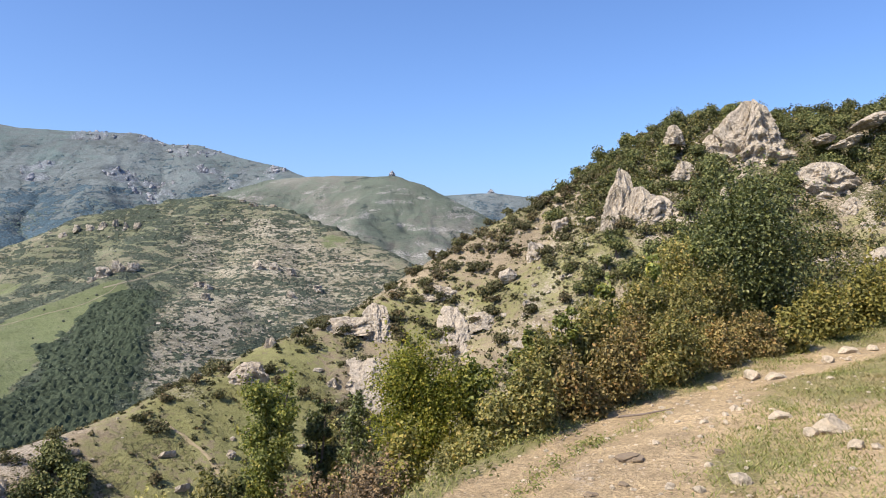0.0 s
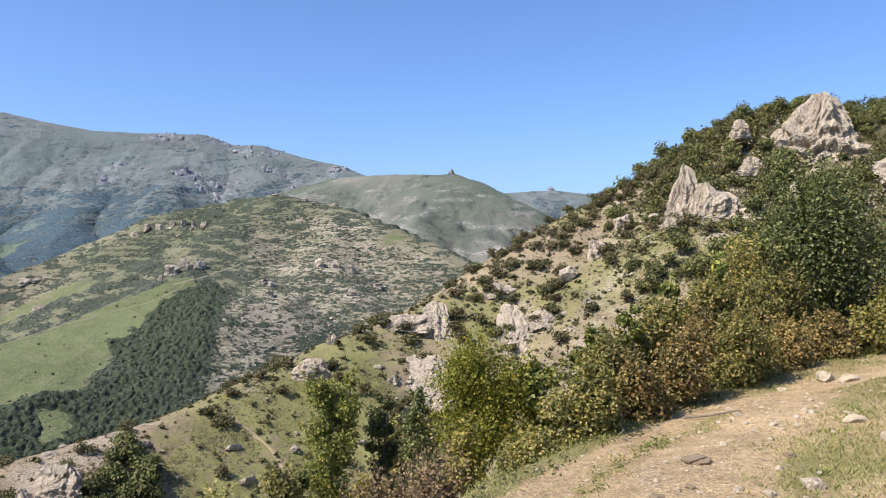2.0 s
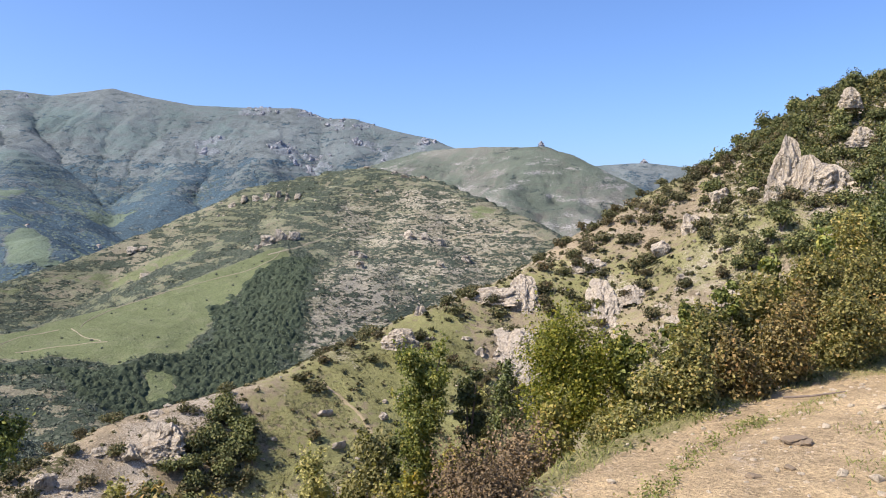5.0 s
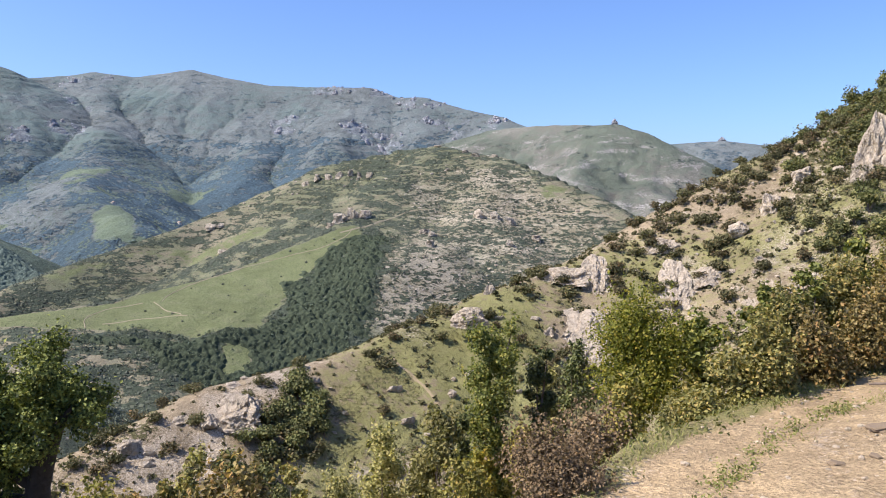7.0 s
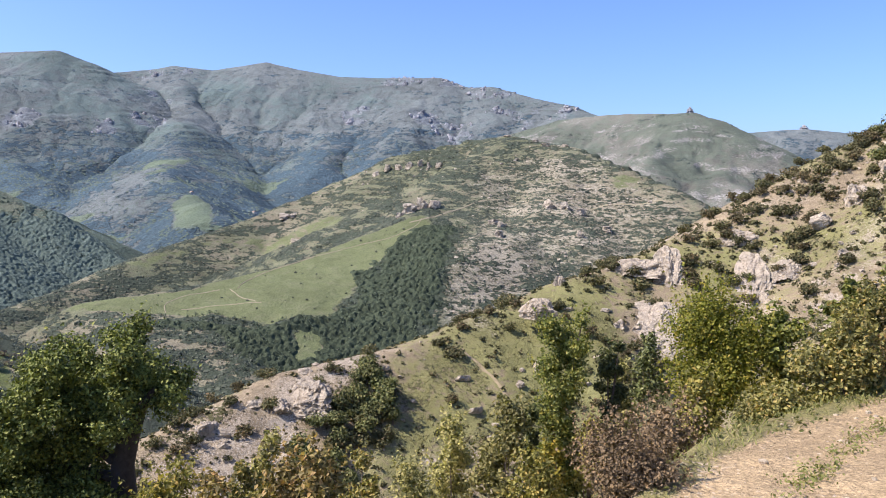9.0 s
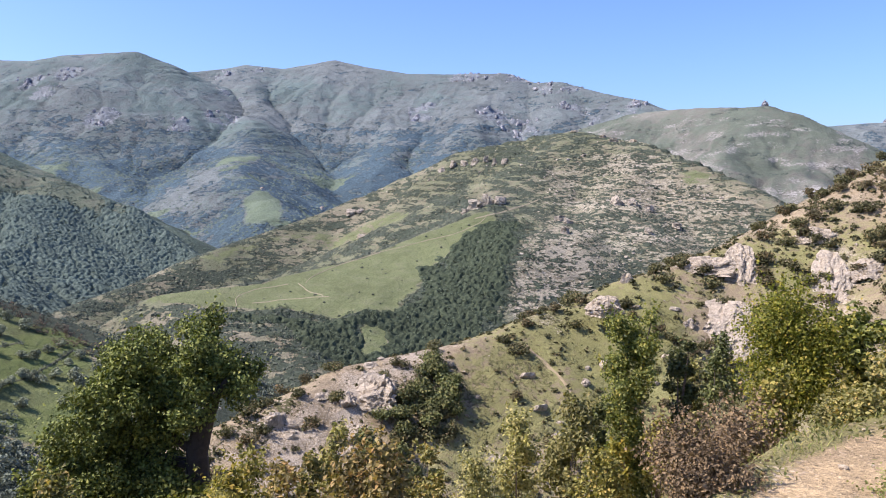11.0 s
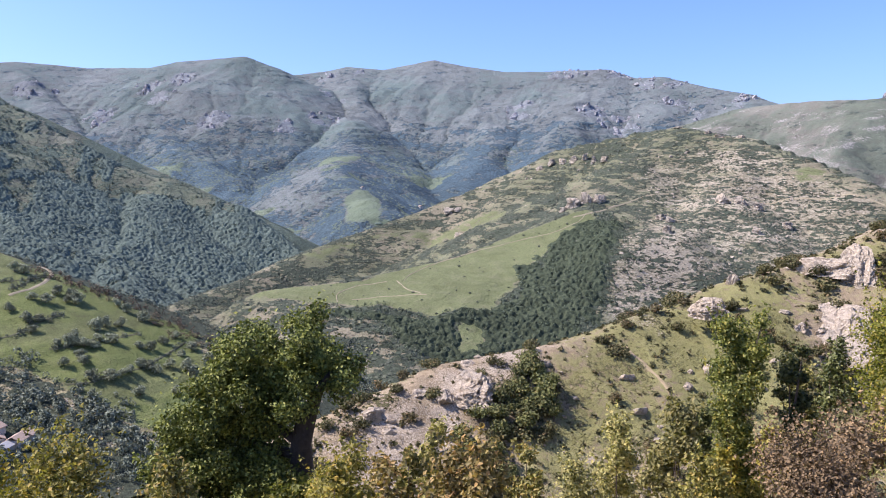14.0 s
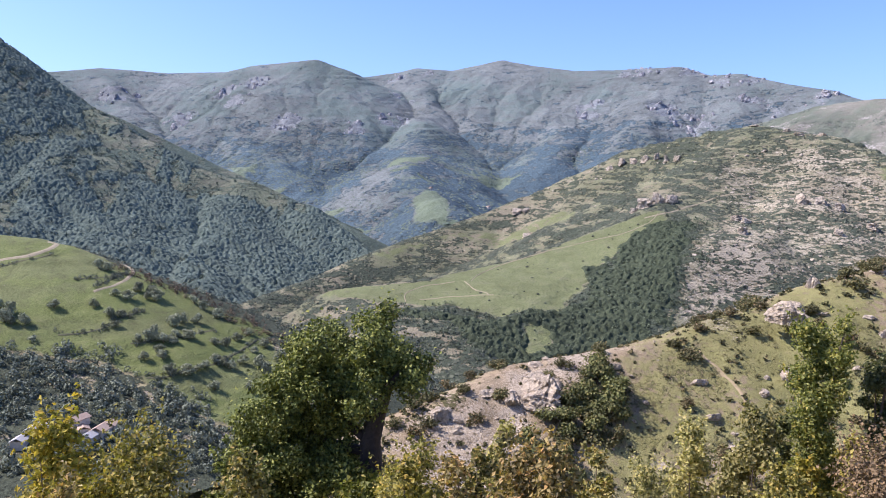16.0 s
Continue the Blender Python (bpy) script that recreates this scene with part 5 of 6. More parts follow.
for i, (x, y, s, tall) in enumerate(spots):
    ob = new("mountain_crag", crag_meshes[i % 6])
    ob.matrix_world = pose(x, y, float(range_at(x, y)) - 0.3 * s, 0, 0, 67 * i % 360) @ Matrix.Diagonal((s * 1.3, s * 0.9, s * tall, 1))
    tagged(ob, label="grey jagged crag standing out of the heath mountain", category="rock", group="crags on the mountain range")


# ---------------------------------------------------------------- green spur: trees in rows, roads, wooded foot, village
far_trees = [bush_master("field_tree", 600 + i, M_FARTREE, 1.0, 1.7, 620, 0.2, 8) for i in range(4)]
FIELD_TREES = [(-370.3, 201.8), (-361, 229.5), (-363.3, 235.1), (-346.2, 213.5), (-344, 217.2), (-354.3, 204.9), (-354.4, 212.4), (-321.9, 226), (-322.5, 201.4), (-333.6, 241.3),
               (-339, 252.5), (-343.9, 263.7), (-365.2, 259), (-375, 256.6), (-382.1, 256), (-360.7, 243.1), (-325.9, 253.3), (-330.6, 264.6), (-391, 231.6), (-388.2, 235),
               (-319.9, 229.5), (-316.9, 232.3), (-319.1, 214.4), (-319.6, 219.5), (-319.4, 208.4), (-405.8, 164), (-397.3, 163), (-415.5, 165.4), (-344.4, 226.9), (-341.4, 207.4),
               (-339.6, 198.7), (-319, 240.8), (-312.1, 246), (-351, 209), (-349, 223), (-336, 236), (-408, 167), (-401, 162), (-394, 168), (-401, 186), (-429, 230), (-433, 227), (-395, 216),
               (-391, 220), (-400, 232), (-395, 236), (-392, 202), (-379, 204), (-378, 209), (-335, 206), (-323, 229), (-306, 215), (-300, 230), (-308, 247), (-316, 262)]
fx, fy = np.array(FIELD_TREES).T
plant_on(far_trees, fx, fy, field_at(fx, fy) - 0.3, 2.6 + 1.7 * np.random.RandomState(601).rand(len(fx)), "small round field tree casting a long shadow", "tree", "trees in the green fields", 602)
for ob in far_trees:
    remove_master(ob)
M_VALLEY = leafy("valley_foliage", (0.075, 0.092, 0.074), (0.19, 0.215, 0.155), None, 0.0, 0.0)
WOOD_FOOT = [(-420, 110), (-389, 150), (-376, 172), (-358, 190), (-336, 192), (-316, 196), (-304, 207), (-287, 199), (-276, 206), (-268, 222), (-246, 226), (-252, 190), (-275, 150), (-300, 110), (-340, 80)]
VILLAGE = [(-322, 128), (-312, 160), (-298, 166), (-290, 150), (-303, 128)]
cx, cy = strew((-430, -255, 70, 300), 6500, lambda x, y: (0.5 + 0.5 * fbm(x / 16, y / 16, 3, 611)) * area(x, y, WOOD_FOOT, 2) * (1 - area(x, y, VILLAGE, 2)), 612)
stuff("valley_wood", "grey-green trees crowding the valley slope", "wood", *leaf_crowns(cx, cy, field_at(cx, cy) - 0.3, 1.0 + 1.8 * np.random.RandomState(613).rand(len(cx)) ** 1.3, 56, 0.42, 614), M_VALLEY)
CREST_SCRUB = [(-318, 290), (-346, 272), (-377, 270), (-411, 256), (-432, 245)]
M_RUSSET = leafy("russet_scrub", (0.09, 0.07, 0.05), (0.2, 0.145, 0.1), (0.16, 0.17, 0.1), 0.0, 0.0)
cx, cy = strew((-450, -290, 200, 340), 5200, lambda x, y: 0.6 * (1 - smooth(5, 16, line_distance(x, y, CREST_SCRUB)[0])) * (0.55 + fbm(x / 9, y / 9, 2, 614)), 615)
stuff("hedge_scrub", "russet and green scrub along the spur's crest", "scrub", *leaf_crowns(cx, cy, field_at(cx, cy) - 0.3, 0.6 + 1.2 * np.random.RandomState(616).rand(len(cx)) ** 1.5, 36, 0.42, 617), M_RUSSET)
cx, cy = strew((-470, -250, 225, 400), 9000, lambda x, y: 0.55 * (line_distance(x, y, GF_CREST)[2] > 0) * smooth(4, 12, line_distance(x, y, GF_CREST)[0]) * (0.5 + fbm(x / 16, y / 16, 3, 618)), 619)
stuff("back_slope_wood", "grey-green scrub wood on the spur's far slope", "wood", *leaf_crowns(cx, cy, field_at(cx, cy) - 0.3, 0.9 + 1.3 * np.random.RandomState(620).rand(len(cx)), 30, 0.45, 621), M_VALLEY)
path_strip("field_road", "pale farm road over the green fields", [(-455, 165), (-468, 187), (-462, 198), (-464, 211), (-474, 224), (-478, 219)], 3.4, field_at, M_PATH, 0.3, 2.0)
path_strip("field_road", "pale farm road bending round the spur", [(-404, 208), (-406, 220), (-417, 235), (-425, 244), (-434, 247), (-441, 244)], 2.4, field_at, M_PATH, 0.3, 2.0)
# bank grass darkened to stand for the shade on the field scarps
M_BANK = plain_ground("shaded_bank", (0.085, 0.09, 0.045), 2)
FIELD_EDGES = [[(-380, 177), (-376, 185), (-372, 195), (-376, 203), (-377, 212), (-378, 224)], [(-354, 200), (-351, 207), (-348, 218), (-349, 232), (-351, 247)],
               [(-327, 192), (-321, 201), (-321, 212), (-321, 226), (-328, 244), (-339, 267)], [(-408, 212), (-419, 228), (-424, 240)], [(-460, 180), (-457, 203), (-461, 215)], [(-421, 206), (-419, 221), (-422, 234)]]
ex, ey = [], []
for i, line in enumerate(FIELD_EDGES):
    path_strip("field_bank", "grassy bank between fields, its shade painted on", line, 1.5, field_at, M_BANK, 0.3, 2.0)
    run = np.asarray(line, float)
    along = np.random.RandomState(620 + i).uniform(0, len(run) - 1, 55 if i < 4 else 14)
    ex.append(np.interp(along, np.arange(len(run)), run[:, 0]) + np.random.RandomState(630 + i).normal(size=len(along)) * 1.2)
    ey.append(np.interp(along, np.arange(len(run)), run[:, 1]) + np.random.RandomState(640 + i).normal(size=len(along)) * 1.2)
ex, ey = np.concatenate(ex), np.concatenate(ey)
stuff("field_hedges", "straggling dark hedges along the field banks", "scrub", *leaf_crowns(ex, ey, field_at(ex, ey) - 0.2, 0.5 + 0.9 * np.random.RandomState(650).rand(len(ex)), 40, 0.45, 651), M_VALLEY)


def painted(name, tone, rough=0.8):
    mat, tree, bsdf = nodes_of(name)
    pos = tree.nodes.new("ShaderNodeTexCoord").outputs["Object"]
    n = tree_noise(tree, pos, 1.5, 6, 0.7)
    tree.links.new(tree_ramp(tree, n, [(0.3, tuple(v * 0.75 for v in tone)), (0.7, tuple(v * 1.1 for v in tone))]), bsdf.inputs["Base Color"])
    bsdf.inputs["Roughness"].default_value = rough
    return mat


M_WALL, M_TILE, M_TIN, M_DARK = painted("whitewash", (0.5, 0.47, 0.42)), painted("clay_roof", (0.35, 0.27, 0.21)), painted("tin_roof", (0.4, 0.4, 0.4), 0.6), painted("dark_opening", (0.03, 0.03, 0.035))


def block(x0, x1, y0, y1, z0, z1):
    v = [(x, y, z) for z in (z0, z1) for y in (y0, y1) for x in (x0, x1)]
    return np.array(v, float), np.array([(0, 2, 3, 1), (4, 5, 7, 6), (0, 1, 5, 4), (2, 6, 7, 3), (0, 4, 6, 2), (1, 3, 7, 5)])


def house(x, y, z, w, d, h, turn, roof_mat, label):
    root = new("house")
    part("wall", mesh_from("wall", *block(-w / 2, w / 2, -d / 2, d / 2, -2, h), M_WALL), root)
    e, rise = 0.5, 0.28 * d
    v = [(-w / 2 - e, -d / 2 - e, h - 0.1), (w / 2 + e, -d / 2 - e, h - 0.1), (w / 2 + e, 0, h + rise), (-w / 2 - e, 0, h + rise), (-w / 2 - e, d / 2 + e, h - 0.1), (w / 2 + e, d / 2 + e, h - 0.1)]
    lower = [(a, b, c - 0.25) for a, b, c in v]
    part("roof", mesh_from("roof", v + lower, [(0, 1, 2, 3), (3, 2, 5, 4), (7, 6, 9, 8), (8, 9, 10, 11), (0, 6, 7, 1), (4, 5, 11, 10), (0, 3, 9, 6), (3, 4, 10, 9), (1, 7, 8, 2), (2, 8, 11, 5)], roof_mat), root)
    for k in (-0.3, 0.3):
        pane = part("window", mesh_from("window", *joined(block(k * w - 0.6, k * w - 0.5, -d / 2 - 0.07, -d / 2 + 0.1, h * 0.4, h * 0.8), block(k * w + 0.5, k * w + 0.6, -d / 2 - 0.07, -d / 2 + 0.1, h * 0.4, h * 0.8),
                                                          block(k * w - 0.6, k * w + 0.6, -d / 2 - 0.07, -d / 2 + 0.1, h * 0.8, h * 0.8 + 0.1), block(k * w - 0.6, k * w + 0.6, -d / 2 - 0.1, -d / 2 + 0.1, h * 0.4 - 0.1, h * 0.4)), M_TIN), root)
        part("pane", mesh_from("pane", *block(k * w - 0.5, k * w + 0.5, -d / 2 - 0.03, -d / 2 + 0.1, h * 0.4, h * 0.8), M_DARK), pane)
    part("door", mesh_from("door", *block(-0.5, 0.5, -d / 2 - 0.05, -d / 2 + 0.1, 0, 2), M_DARK), root)
    root.matrix_world = pose(x, y, z, 0, 0, turn)
    return tagged(root, label=label, category="house", group="village houses")


for x, y, w, d, h, turn, roof, label in (
        (-313.8, 136.4, 8, 6, 3.2, -50, M_TIN, "whitewashed village house with a pale tin roof"), (-307.9, 144.7, 7, 5, 3, -30, M_TILE, "low village house with a faded clay roof"),
        (-299.7, 155.7, 9, 6, 3.4, -55, M_TILE, "whitewashed village house with an orange clay roof"), (-297.4, 149.7, 7, 5, 3, -60, M_TIN, "small pale village house with a grey roof"),
        (-302.2, 160.4, 6, 5, 3, -40, M_TILE, "village house with a clay roof among trees"), (-311, 152.1, 7, 5, 2.8, -70, M_TILE, "weathered village house below the wood"),
        (-312, 129, 6, 5, 3, -45, M_TIN, "small village house with a tin roof"), (-305.5, 151, 5, 4, 2.6, -20, M_TILE, "small outbuilding with a clay roof")):
    house(x, y, float(field_at(x, y)), w, d, h, turn, roof, label)
house(-1111, 1365, float(range_at(-1111, 1365)), 9, 7, 4.5, -30, M_TILE, "lone pale farmhouse on the mountain spur")
house(-1040, 1491, float(range_at(-1040, 1491)), 9, 7, 4, -20, M_TILE, "lone pale barn below the mountain")

# ---------------------------------------------------------------- plants close by
M_HAZEL = leafy("hazel_leaves", (0.068, 0.058, 0.019), (0.386, 0.302, 0.110), (0.476, 0.290, 0.110), 0.45, 0.3)
M_HAZELG = leafy("hazel_green_leaves", (0.060, 0.063, 0.019), (0.342, 0.309, 0.101), (0.438, 0.309, 0.101), 0.45, 0.35)
M_MAPLE = leafy("maple_leaves", (0.06, 0.08, 0.012), (0.4, 0.4, 0.06), (0.52, 0.41, 0.065), 0.45, 0.45)
M_IVY = leafy("climber_leaves", (0.055, 0.075, 0.018), (0.32, 0.34, 0.09), (0.46, 0.39, 0.09), 0.45, 0.4)
M_OAK = leafy("oak_leaves", (0.03, 0.042, 0.014), (0.165, 0.185, 0.06), (0.24, 0.235, 0.08), 0.55, 0.2)
M_LIME = leafy("shade_leaves", (0.022, 0.034, 0.007), (0.175, 0.2, 0.042), (0.26, 0.265, 0.06), 0.35, 0.15)
M_YELLOW = leafy("yellow_leaves", (0.09, 0.085, 0.016), (0.36, 0.31, 0.045), (0.46, 0.32, 0.05), 0.35, 0.4)
M_YGREEN = leafy("yellow_green_leaves", (0.076, 0.078, 0.020), (0.399, 0.361, 0.096), (0.450, 0.328, 0.084), 0.35, 0.35)
M_OLIVE = leafy("olive_leaves", (0.085, 0.089, 0.032), (0.438, 0.399, 0.148), (0.412, 0.347, 0.142), 0.3, 0.35)
M_DEAD = leafy("withered_leaves", (0.07, 0.05, 0.03), (0.25, 0.18, 0.1), (0.3, 0.2, 0.1), 0.1, 0.15)
M_TWIG = bark_material("twig_bark", (0.24, 0.19, 0.15))


def near_z(x, y):
    return float(ground_z(np.array([float(x)]), np.array([float(y)]))[0])


def plant(name, label, category, x, y, low, top, wide, leaf_mat, leaf, count, seed, lobes_n=14, profile="round", trunk=0.03, group="", droop=0.0, leaf_wide=0.6, trunk_at=(0, 0), crowns=()):
    """A leafy plant whose crown fills the height low..top and the given width; stems run up from the ground under it."""
    r = np.random.RandomState(seed)
    foot = near_z(x, y)
    root = new(name)
    root.matrix_world = pose(x, y, foot)
    low, top = max(low, foot - 0.05) - foot, top - foot
    tall = top - low
    lobes = []
    for i in range(lobes_n):
        u = (i + r.rand()) / lobes_n
        if profile == "round":
            reach = math.sqrt(max(0.05, 1 - (2 * u - 1) ** 2))
        elif profile == "spire":
            reach = 0.35 + 0.65 * math.sin(math.pi * min(1, 0.15 + 0.85 * (1 - u)))
        elif profile == "dome":
            reach = math.sqrt(max(0.05, 1 - u ** 2.4))
        else:
            reach = 1.0
        a, q = r.uniform(0, 6.28), wide / 2 * reach * r.uniform(0.25, 0.75)
        k = min(wide * r.uniform(0.15, 0.27), tall * 0.3) * (0.75 + 0.5 * reach)
        lobes.append((q * math.cos(a), q * math.sin(a), low + tall * (0.06 + 0.86 * u), k, k, k * r.uniform(0.7, 1.05)))
    for cx_, cy_, lo, hi, wd, n in crowns:      # further crowns: offset, heights, width, lobes
        for i in range(n):
            u = (i + r.rand()) / n
            a, q = r.uniform(0, 6.28), wd / 2 * math.sqrt(max(0.08, 1 - (2 * u - 1) ** 2)) * r.uniform(0.25, 0.75)
            k = wd * r.uniform(0.16, 0.26)
            lobes.append((cx_ + q * math.cos(a), cy_ + q * math.sin(a), lo - foot + (hi - lo) * (0.06 + 0.86 * u), k, k, k * r.uniform(0.7, 1.0)))
    lobes_n = len(lobes)
    p, d = lobed_points(lobes, count, r, 0.75)
    # shoots that break the outline
    n_sh, n_leaf = max(8, count // 95), 13
    pick = r.choice(lobes_n, n_sh)
    L = np.array(lobes)[pick]
    sd = r.normal(size=(n_sh, 3)) * np.array((0.55, 0.55, 0.3)) + np.array((0, 0, 1.0 - droop))
    sd /= np.linalg.norm(sd, axis=1, keepdims=True)
    t = np.sort(r.uniform(0.5, 1.0, (n_sh, n_leaf)), 1) * r.uniform(1.2, 2.3, (n_sh, 1))
    spread = r.normal(size=(n_sh, n_leaf, 3)) * leaf * np.linspace(0.75, 0.2, n_leaf)[None, :, None]
    sp = (L[:, None, :3] + sd[:, None] * t[..., None] * L[:, None, 3:4] + spread).reshape(-1, 3)
    p, d = np.concatenate([p, sp]), np.concatenate([d, np.repeat(sd, n_leaf, 0) * 0.4 + spread.reshape(-1, 3) / leaf])
    d = d * 0.7 + 0.75 * r.normal(size=d.shape) + np.array((0, 0, 0.45))
    ok = p[:, 2] > min(low, min(l[2] - l[5] for l in lobes)) - 0.1 * tall
    part("foliage", mesh_from("foliage", *leaf_set(p[ok], d[ok], leaf, r, 0.3, leaf_wide, leaf < 0.11), leaf_mat), root)
    main = max(lobes, key=lambda l: l[2])
    if trunk > 0.025:
        bend = r.normal(size=(3, 2)) * wide * 0.04
        spine = [(*trunk_at, -0.25), (trunk_at[0] + bend[0, 0], trunk_at[1] + bend[0, 1], low * 0.5 + 0.1), (bend[1, 0], bend[1, 1], low + 0.25 * tall), (0.5 * main[0], 0.5 * main[1], low + 0.6 * tall), (main[0], main[1], main[2])]
        part("trunk", mesh_from("trunk", *tube(spine, [trunk * 1.35, trunk, trunk * 0.8, trunk * 0.5, trunk * 0.15], 9), M_BARK, True), root)
        for l in lobes[:: max(1, lobes_n // 7)]:
            start = Vector(spine[2]) if l[2] > low + 0.3 * tall else Vector(spine[2]) * 0.6 + Vector(spine[1]) * 0.4
            end = Vector(l[:3])
            mid = (start + end) / 2 + Vector((0, 0, -0.05 * tall))
            part("branch", mesh_from("branch", *tube([start, mid, end], [trunk * 0.5, trunk * 0.32, trunk * 0.1], 6), M_BARK, True), root)
    else:
        for l in lobes[:: max(1, lobes_n // 6)]:
            part("stem", mesh_from("stem", *tube([(0.3 * l[0], 0.3 * l[1], -0.15), (0.5 * l[0], 0.5 * l[1], 0.4 * l[2]), l[:3]], [0.016, 0.012, 0.005], 5), M_TWIG, True), root)
    return tagged(root, label=label, category=category, group=group)


plant("maple_tree", "young maple with bright yellow-green leaves beside the track", "tree", -0.44, 12.99, -3.6, -1.78, 1.8, M_MAPLE, 0.05, 22000, 701, 24, "round", 0.045)
plant("maple_tree", "slender green maple sapling beside the yellow-green one", "tree", 0.56, 13.29, -3.4, -1.95, 0.85, M_IVY, 0.09, 2500, 702, 12, "spire", 0.03)
plant("climber_column", "slim dead trunk wrapped in yellowing green climber", "tree", -2.42, 10.73, -4.5, -1.66, 0.8, M_IVY, 0.046, 17000, 703, 32, "column", 0.05)
plant("sapling", "thin dark sapling wrapped in climbing leaves", "tree", -1.82, 11.36, -4.0, -2.16, 0.46, M_OAK, 0.055, 4400, 704, 12, "column", 0.03)
plant("oak_tree", "round dense dark green oak above the hedge", "tree", 5.5, 14.4, -1.75, 1.02, 2.75, M_OAK, 0.064, 28000, 705, 34, "round", 0.09)
# the dark tree: crowns across its width, height and depth from its foot
TREE_AT, TREE_ACROSS, TREE_DEEP = Vector((-8.43, 8.45, 0)), Vector((0.878, 0.479, 0)), Vector((-0.479, 0.878, 0))
TREE_CROWNS = [(-0.6, -2.42, 0.34), (-0.92, -2.7, 0.32), (-1.15, -2.95, 0.3), (-0.28, -2.76, 0.42), (0.23, -2.29, 0.32), (0.44, -2.63, 0.42), (0.65, -2.97, 0.35), (0.1, -2.84, 0.38), (0.35, -3.18, 0.38), (0.0, -3.27, 0.34),
               (-1.03, -3.1, 0.35), (-0.66, -3.18, 0.42), (-1.24, -3.44, 0.32), (-0.9, -3.6, 0.42), (-0.45, -3.6, 0.42), (-1.54, -3.73, 0.35), (-1.24, -4.1, 0.42), (-0.74, -4.1, 0.42), (-1.75, -4.2, 0.34),
               (-1.4, -4.54, 0.38), (-0.9, -4.54, 0.38), (-0.4, -4.3, 0.34), (-1.9, -4.54, 0.32), (-0.32, -4.7, 0.3), (-0.7, -4.9, 0.35), (-1.3, -5.0, 0.38), (-1.8, -4.95, 0.35)]


def shade_tree():
    r = np.random.RandomState(706)
    foot = TREE_AT + 0.12 * TREE_ACROSS
    foot.z = near_z(foot.x, foot.y)
    root = new("shade_tree")
    root.matrix_world = pose(*foot)
    spot = lambda u, z, d: Vector((TREE_AT + u * TREE_ACROSS + d * TREE_DEEP).to_tuple()[:2] + (z,)) - foot
    lobes = []
    for u, z, k in TREE_CROWNS:
        for d in (-0.35, 0.05, 0.45):
            c = spot(u + r.normal() * 0.05, z + r.normal() * 0.06 - 0.25 * abs(d), d + r.normal() * 0.08)
            lobes += [(c.x + r.normal() * 0.5 * k, c.y + r.normal() * 0.5 * k, c.z + r.normal() * 0.45 * k, *(k * r.uniform(0.42, 0.62, 3))) for _ in range(3)]
    p, d = lobed_points(lobes, 72000, r, 0.5)
    tips, way = lobed_points(lobes, 11000, r, 0.0)
    p = np.concatenate([p, tips + way * r.uniform(0.02, 0.16, (len(tips), 1)) + np.array((0, 0, 0.05))])
    d = np.concatenate([d, way]) * 0.7 + 0.7 * r.normal(size=p.shape) + np.array((0, 0, 0.4))
    part("foliage", mesh_from("foliage", *leaf_set(p, d, 0.056, r, 0.3, 0.62, True), M_LIME), root)
    spine = [spot(0.22, foot.z - 0.3, 0), spot(0.13, -4.5, 0), spot(0.12, -4.1, 0), spot(0.2, -3.75, 0), spot(0.36, -3.35, 0), spot(0.42, -2.8, 0)]
    part("trunk", mesh_from("trunk", *tube(spine, [0.24, 0.18, 0.16, 0.15, 0.09, 0.03], 12), M_SHADEBARK, True), root)
    for way in ([(0.18, -3.8, 0), (-0.05, -3.45, 0.1), (-0.25, -2.8, 0.1)], [(0.12, -4.1, 0), (-0.3, -3.8, -0.05), (-0.8, -3.3, 0)], [(0.36, -3.35, 0), (0.5, -3.1, -0.2), (0.65, -2.9, -0.25)],
                [(0.12, -4.3, 0), (-0.5, -4.2, 0.1), (-1.2, -3.9, 0.1)]):
        part("branch", mesh_from("branch", *tube([spot(*q) for q in way], [0.09, 0.06, 0.02], 8), M_SHADEBARK, True), root)
    return tagged(root, label="broad dark leafy tree with a stout short trunk on the slope", category="tree")


shade_tree()
plant("leafy_bush", "green-brown bush under the dark tree", "bush", -7.9, 7.9, -5.2, -4.45, 1.3, M_IVY, 0.08, 3600, 708, 16, "dome")
HEDGE = [  # x, y, low, top, width
    (0.80, 7.75, -2.3, -1.37, 0.85), (1.38, 8.35, -2.25, -1.2, 0.8), (2.05, 8.95, -2.2, -1.12, 0.9), (2.85, 9.75, -2.1, -1.02, 1.0), (3.65, 10.4, -1.95, -0.98, 0.8), (4.4, 11.0, -1.8, -1.08, 0.75),
    (1.1, 8.9, -2.5, -1.25, 0.8), (2.4, 10.0, -2.3, -0.95, 0.9)]
for i, q in enumerate(HEDGE):
    q = [1.07 * v for v in q]
    q[3] += (0.1, -0.12, 0.06, 0.16, -0.1, 0.04, 0.2, 0.12)[i]
    plant("hazel_bush", "hazel bush with browning autumn leaves along the track", "bush", *q, M_HAZEL if i % 3 else M_HAZELG, 0.046, 8200, 720 + i, 9 + i % 4, "dome", 0.02, "hedge beside the track")
BACK = [(2.07, 11.31, -2.2, -0.82, 0.95), (2.98, 11.62, -2.0, -0.48, 1.1), (3.88, 12.93, -1.8, 0.1, 1.25), (3.6, 11.6, -1.8, -0.7, 0.95), (4.6, 12.9, -1.8, -0.45, 1.0), (1.45, 10.6, -2.6, -1.15, 0.75)]
for i, q in enumerate(BACK):
    plant("hazel_bush", "taller green-brown hazel bush behind the hedge", "bush", *q, M_HAZELG, 0.052, 8200, 740 + i, 14, "round", 0.02, "hedge beside the track")
